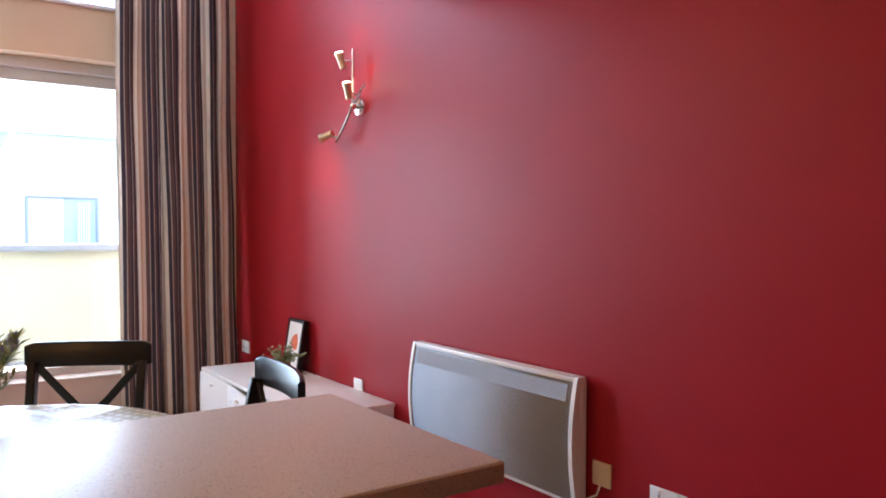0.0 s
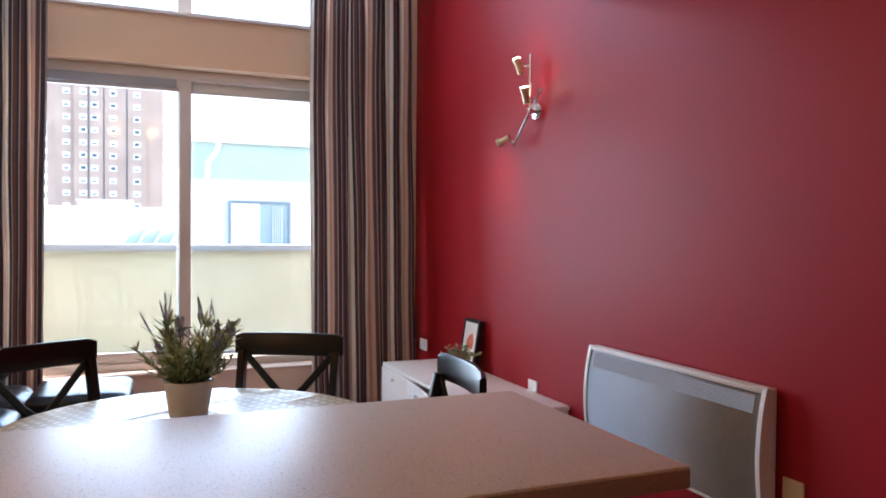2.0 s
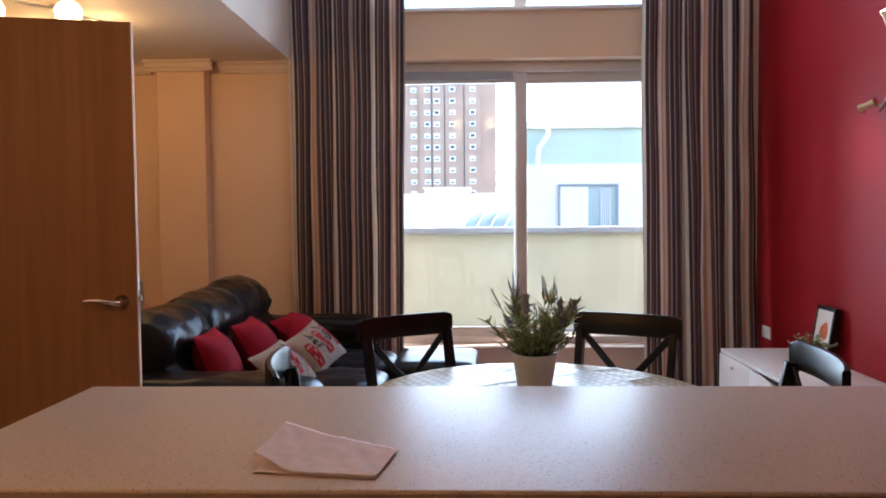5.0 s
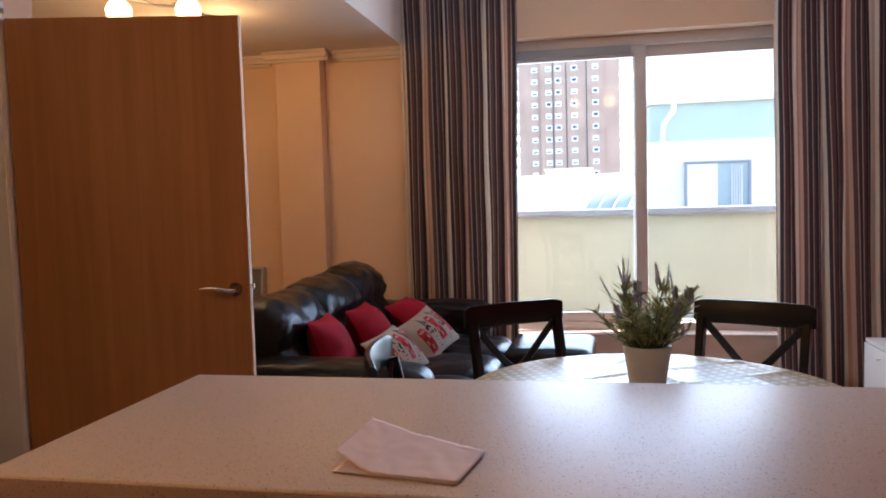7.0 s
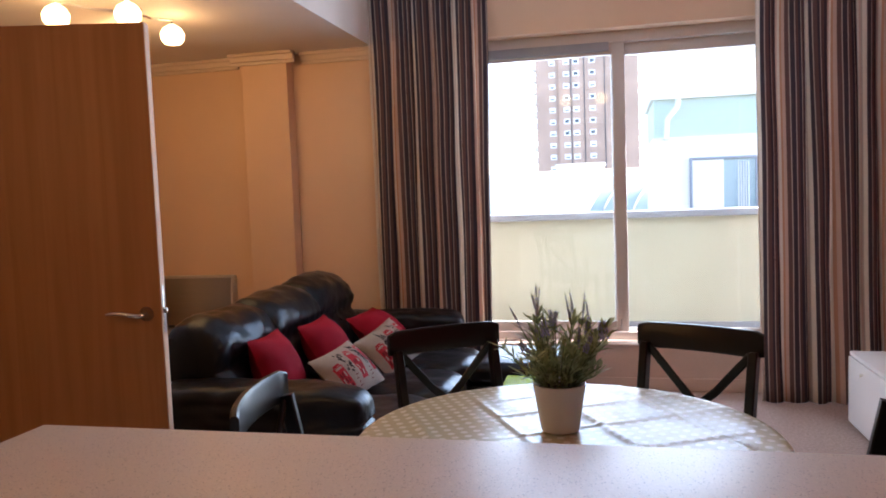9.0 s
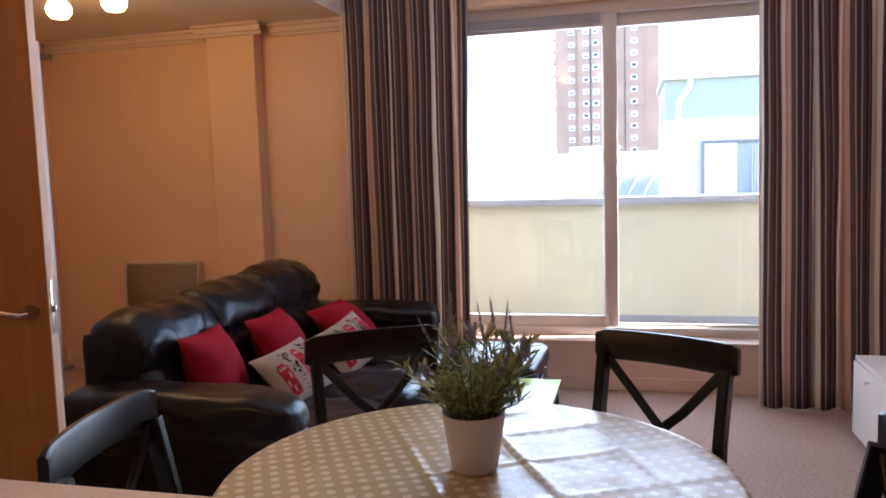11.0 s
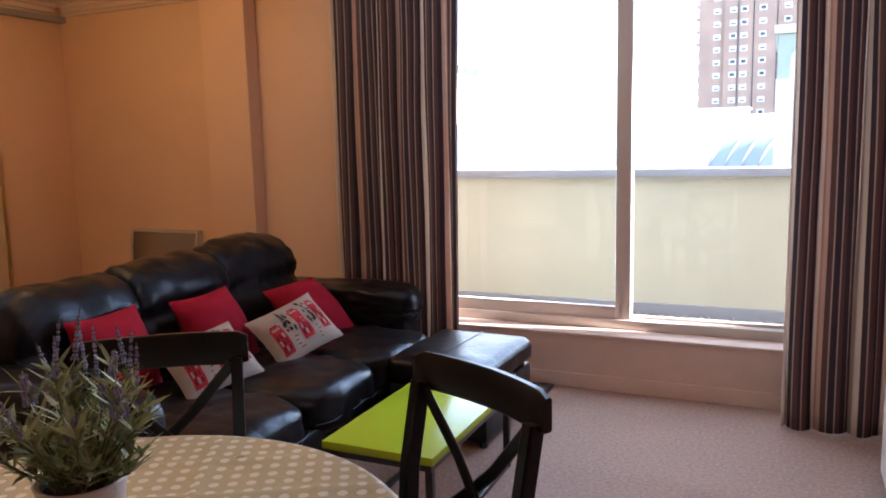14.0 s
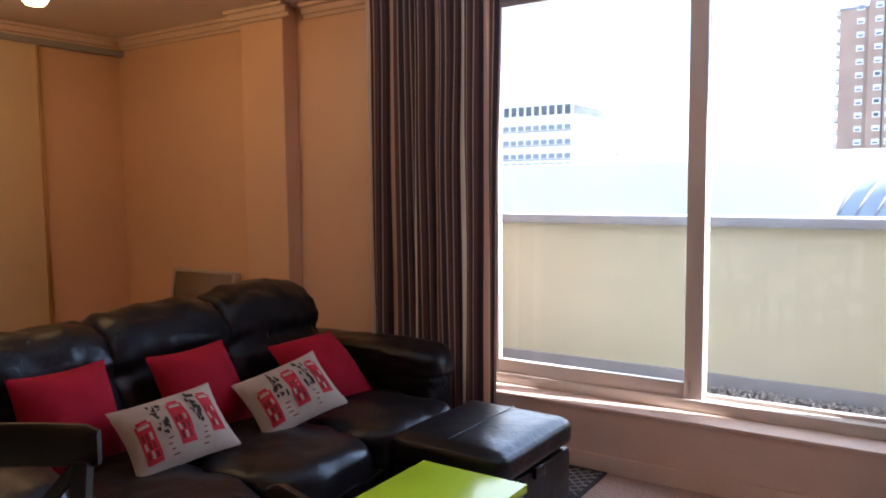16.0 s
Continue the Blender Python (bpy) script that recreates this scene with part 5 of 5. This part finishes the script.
def wall_spotlight():
    """Three square arms on a round base, each with a can-shaped lamp head."""
    c = Vector((RX, 3.545, 1.99))
    th = thing("wall_spotlight", pose(*c, 0, 0, 90), "three-armed brushed steel wall spotlight, lit, on the red wall", "lamp")
    part("base", lathe([(0.05, 0), (0.05, 0.018), (0.044, 0.026), (0.012, 0.028)], 32, m=Matrix.Rotation(radians(-90), 4, "X")), CHROME, th)
    part("hub", lathe([(0.016, 0), (0.016, 0.045), (0.012, 0.05)], 20, m=Matrix.Translation((0, 0.02, 0)) @ Matrix.Rotation(radians(-90), 4, "X")), CHROME, th)
    o = Vector((0, 0.055, 0))
    # arm direction, length, place of the joint along it, offset of the head, aim, lit
    arms = (((0.0, 0.0, 1.0), 0.31, 0.80, (0.040, 0.03, 0.0), (0.12, 0.30, 1.0), True),
            ((0.62, 0.05, -0.66), 0.25, 0.86, (0.040, 0.03, 0.01), (0.9, 0.45, -0.35), False),
            ((-0.74, 0.12, 0.36), 0.20, 0.50, (0.0, 0.045, 0.012), (-0.05, 0.25, 1.0), True))
    for d, ln, at, off, aim, lit in arms:
        d, off = Vector(d).normalized(), Vector(off)
        arm = part("arm", bar([o, o + d * ln], 0.013, 0.013, up=(0, 1, 0)), STEEL, th)
        j = o + d * ln * at
        part("joint", tube([j, j + off], 0.005, 8), STEEL, arm)
        q = Vector(aim).normalized().to_track_quat("Z", "Y").to_matrix().to_4x4()
        hp = j + off * 1.4
        part("lamp_head", lathe([(0.015, -0.042), (0.019, -0.040), (0.020, 0.018), (0.026, 0.042), (0.0255, 0.044), (0.023, 0.041), (0.0, 0.03)], 24, m=Matrix.Translation(hp) @ q), BRASS, arm, "pale brass can")
        if lit:
            part("bulb", lathe([(0.0, 0.034), (0.0225, 0.0415), (0.021, 0.048), (0.0, 0.052)], 20, m=Matrix.Translation(hp) @ q), SPOT_LIT, arm, "glowing halogen bulb")
    return th


wall_spotlight()
bulb_light("spot_glow", (RX - 0.17, 3.525, 2.12), SPOT_W, (1.0, 0.72, 0.42), 0.025)
# Added wide beam, free of the unlit lower head, for the glow on the red wall.
beam = new("added_wall_glow", bpy.data.lights.new("added_wall_glow", "SPOT"))
beam.data.energy, beam.data.color, beam.data.spot_size, beam.data.spot_blend, beam.data.shadow_soft_size = BEAM_W, (1.0, 0.70, 0.40), radians(130), 1.0, 0.04
beam.matrix_world = look((RX - 0.30, 3.80, 1.84), (RX, 4.28, 1.10))


def ceiling_fitting(cx, cy, label, globes, watts):
    """Arms spreading from a ceiling rose, each with a frosted globe."""
    th = thing("ceiling_light", pose(cx, cy, CEIL), label, "lamp")
    part("base", lathe([(0.06, -0.025), (0.065, 0.0)], 28), STEEL, th)
    for x, y, z in globes:
        arm = part("arm", tube([(0, 0, -0.015), (x * 0.5, y * 0.5, -0.035), (x, y, -0.03), (x, y, z + 0.03)], 0.007, 8), STEEL, th)
        g = part("globe", lathe([(0.014, 0.045), (0.022, 0.04), (0.050, 0.022), (0.066, -0.008), (0.063, -0.040), (0.044, -0.064), (0.0, -0.074)], 28, m=Matrix.Translation((x, y, z))), GLOBE, arm, "glowing frosted glass globe")
        g.visible_shadow = False
        bulb_light("globe_light", (cx + x, cy + y, CEIL + z), watts, radius=0.05)
    return th


ceiling_fitting(-2.38, 3.93, "ceiling fitting with lit frosted globes above the sofa", ((0.13, 0.20, -0.10), (-0.18, -0.35, -0.085), (0.17, -0.26, -0.085), (-0.28, 0.28, -0.09)), GLOBE_W)
ceiling_fitting(-0.12, 2.72, "ceiling fitting with two lit globes above the dining table", ((-0.19, 0.0, -0.09), (0.19, 0.0, -0.09)), DINING_W)
# Unseen fill fitting in the kitchen, added to brighten the worktop and door.
ceiling_fitting(-1.70, 0.0, "unseen ceiling fitting with lit globes, added to brighten worktop and door", ((-0.22, 0.06, -0.09), (0.22, 0.04, -0.09), (0.0, -0.24, -0.09)), KITCHEN_W)


# ---- balcony and outside ----
BF = 0.22
setting("balcony_floor", box(-6, 7, 5.75, 6.62, BF - 0.3, BF, 0), ASPHALT, "dark felt balcony floor", "balcony", False)
pw = setting("balcony_parapet", box(-6, 7, 6.50, 6.70, BF, 1.16, 0.0), RENDER_WALL, "cream rendered balcony parapet wall", "parapet", False)
setting("parapet_coping", box(-6, 7, 6.44, 6.76, 1.145, 1.20, 0.006), COPING, "grey metal coping on the parapet", "coping")
setting("parapet_base", box(-6, 7, 6.47, 6.50, BF, 0.30, 0.0), COPING, "dark flashing at the foot of the parapet", "flashing", False)
gv = bmesh.new()
rnd = random.Random(2)
for i in range(900):
    t = bmesh.new()
    bmesh.ops.create_icosphere(t, subdivisions=1, radius=rnd.uniform(0.010, 0.019))
    t.transform(Matrix.Translation((rnd.uniform(-0.6, 1.9), rnd.uniform(6.14, 6.46), BF + 0.008)) @ Euler((rnd.random() * 3, rnd.random() * 3, 0)).to_matrix().to_4x4() @ Matrix.Diagonal((1, rnd.uniform(0.6, 1), rnd.uniform(0.5, 0.9), 1)))
    merge(gv, t)
tagged(part("gravel", gv, GRAVEL, smooth=False), "grey pebbles along the foot of the parapet", "gravel", "", "stuff")

GROUND = -9.0
setting("ground", box(-900, 900, 6.9, 1500, GROUND - 1, GROUND), ASPHALT, "city ground far below the balcony", "ground", False)


def tower():
    """Slab tower of brown brick: projecting balconies at its edges, rows of small white windows."""
    th = thing("tower_block", pose(-17.1, 180, GROUND), "tall brown brick tower block with rows of white windows", "building")
    W, D, HL, HC = 23.2, 18.0, 45.2, 48.6
    part("wall", box(0, W, 0, D, 0, HL), BRICK_FAR, th)
    part("core", box(5.2, W - 3.5, -0.6, D - 1, 0, HC), BRICK_FAR, th)
    part("roof", box(-0.2, W + 0.2, -0.2, D, HL, HL + 0.4), COPING, th)
    step = 2.72
    me_f = mesh_of("window", frame_bars(0, 1.45, 0, 1.20, -0.15, 0.0, 0.27), FAR_WHITE, False)
    me_g = mesh_of("pane", box(0.25, 1.2, -0.06, -0.03, 0.25, 0.95), FAR_GLASS, False)
    me_b = mesh_of("blind", box(0.25, 1.2, -0.08, -0.065, 0.55, 0.95), FAR_WHITE, False)
    me_d = mesh_of("balcony", box(-0.9, 0.0, 0.6, 5.0, 0, 1.15), OUT_WHITE, False)
    rnd = random.Random(11)
    for k in range(2, 17):
        z = 1.3 + k * step
        for x, y in ((3.0, 0), (6.3, -0.6), (8.5, -0.6), (12.2, -0.6), (17.0, -0.6)):
            wdw = part("window", me_f, None, th, at=pose(x, y - 0.01, z))
            part("pane", me_g, None, wdw)
            if rnd.random() < 0.55:
                part("blind", me_b, None, wdw)
        part("balcony", me_d, None, th, at=pose(0, 0.2, z - 0.5))
        part("balcony", me_d, None, th, at=pose(W + 0.9, 0.2, z - 0.5))
    for x in (7.95, 11.0, 15.6):
        part("downpipe", box(x, x + 0.2, -0.75, -0.6, 0, HC), ASPHALT, th)
    return th


tower()


def neighbour():
    """White block next door with a pale green band, a downpipe and a dark-framed window."""
    th = thing("white_building", pose(0.87, 14.0, 0), "white rendered neighbouring building with a pale green band", "building")
    part("wall", box(0, 9, 0.0, 2.7, GROUND, 2.24), OUT_WHITE, th)
    part("green_band", box(0.02, 9, 0.04, 2.7, 2.24, 2.90), OUT_GREEN, th, "pale green cladding")
    part("upper_wall", box(-0.04, 9, -0.03, 2.7, 2.90, 3.02), OUT_WHITE, th)
    part("roof", box(0.3, 9, 0.5, 2.7, 3.02, 4.2), OUT_WHITE, th)
    part("downpipe", tube([(0.42, -0.05, 2.88), (0.40, -0.06, 2.75), (0.24, -0.06, 2.55), (0.22, -0.06, 2.2)], 0.045, 10), OUT_WHITE, th)
    w_ = part("window", frame_bars(0.60, 1.72, 0.6, 1.87, -0.05, 0.03, 0.045), COPING, th, "grey-framed window")
    part("pane", box(0.644, 1.676, -0.012, -0.002, 0.644, 1.826), SKY_PANE, w_)
    part("blind", box(0.644, 1.16, -0.03, -0.016, 0.644, 1.826), OUT_WHITE, w_)
    cu = bmesh.new()
    for i in range(5):
        tube([(1.40 + i * 0.04, -0.028, 0.66), (1.40 + i * 0.04, -0.028, 1.78)], 0.02, 8, bm=cu, flat=0.4)
    part("net_curtain", cu, FAR_WHITE, w_)
    return th


neighbour()


def barrel_roof():
    th = thing("barrel_roof", pose(0.54, 19.7, -0.1, 0, 0, -40), "curved grey zinc barrel roof with raised seams", "roof")
    bm = bmesh.new()
    R, L, n = 1.75, 2.2, 28
    g = [[bm.verts.new((x, -R * math.cos(math.pi * j / n), 0.05 + R * math.sin(math.pi * j / n))) for j in range(n + 1)] for x in (0, L)]
    for j in range(n):
        bm.faces.new((g[0][j], g[1][j], g[1][j + 1], g[0][j + 1]))
    bm.faces.new(g[0])
    bm.faces.new(g[1][::-1])
    part("vault", bm, ZINC, th)
    for i in range(6):
        x = 0.02 + i * 0.43
        part("seam", tube([(x, -(R + 0.015) * math.cos(math.pi * j / n), 0.05 + (R + 0.015) * math.sin(math.pi * j / n)) for j in range(n + 1)], 0.03, 6, up=(1, 0, 0)), COPING, th)
    part("base", box(-0.05, L + 0.05, -R - 0.05, R + 0.05, GROUND, 0.05), OUT_WHITE, th)
    return th


barrel_roof()


def flat_block(x0, x1, y0, y1, top, label, paint):
    th = thing("flat_roofed_building", pose(0, 0, 0), label, "building")
    part("wall", box(x0, x1, y0, y1, GROUND, top), paint, th)
    part("roof", box(x0 + 0.3, x1 - 0.3, y0 + 0.3, y1, top, top + 0.02), paint, th)
    return th


flat_block(-40, 1.6, 24, 46, 1.98, "long low white flat-roofed building across the way", OUT_WHITE)
flat_block(-42.2, -36.6, 120, 130, 5.1, "distant pale green flat-roofed building", OUT_GREEN)
pl = thing("roof_plant_box", pose(-1.95, 30, 2.0), "pale grey plant housing on a flat roof", "roof plant")
part("housing", box(0, 1.75, 0, 2, 0, 0.36, 0.03), ZINC, pl)
part("lid", box(-0.08, 1.83, -0.1, 2.1, 0.36, 0.41, 0.02), ZINC, pl)


def office():
    """White slab block: a dark glazed top storey between white fins, then rows of small windows."""
    th = thing("office_block", pose(-62, 112, GROUND), "distant white office block with bands of windows", "building")
    part("wall", box(0, 15.2, 0, 14, 0, 21.2), OUT_WHITE, th)
    part("penthouse", box(0, 15.2, 0.4, 13, 21.2, 22.7), FAR_GLASS, th)
    part("parapet", box(-0.1, 15.3, 0.1, 13, 22.7, 22.95), OUT_WHITE, th)
    me_w = mesh_of("window", box(0, 0.95, -0.1, 0.0, 0, 0.75), COPING, False)
    me_f = mesh_of("fin", box(0, 0.3, 0.1, 0.45, 21.2, 22.7), OUT_WHITE, False)
    me_l = mesh_of("ledge", box(0, 15.2, -0.12, 0.0, 0, 0.12), COPING, False)
    for k, z in enumerate((18.9, 16.6, 14.4, 12.9)):
        for i in range(11):
            part("window", me_w, None, th, at=pose(0.35 + i * 1.36, 0, z))
        part("ledge", me_l, None, th, at=pose(0, 0, z - 0.25))
    for i in range(12):
        part("fin", me_f, None, th, at=pose(i * 1.35, 0, 0))
    part("mast", tube([(12.6, 5, 22.9), (12.6, 5, 27)], 0.12, 6), COPING, th)
    part("mast", tube([(8.0, 5, 22.9), (8.0, 5, 24.6)], 0.10, 6), COPING, th)
    return th


office()


def crane():
    th = thing("tower_crane", pose(-60.9, 168, GROUND), "distant dark lattice tower crane", "crane")
    for x in (-0.7, 0.7):
        part("mast_chord", tube([(x, 0, 0), (x, 0, 17.5)], 0.14, 6), COPING, th)
    for k in range(14):
        part("brace", tube([(-0.7, 0, 3 + k), (0.7, 0, 4 + k)] if k % 2 else [(0.7, 0, 3 + k), (-0.7, 0, 4 + k)], 0.1, 5), COPING, th)
    part("jib", tube([(0.3, 0, 17), (-2.6, 0, 31)], 0.16, 6), COPING, th)
    part("counter_jib", tube([(0.3, 0, 17), (3.2, 0, 16.2)], 0.2, 6), COPING, th)
    return th


crane()
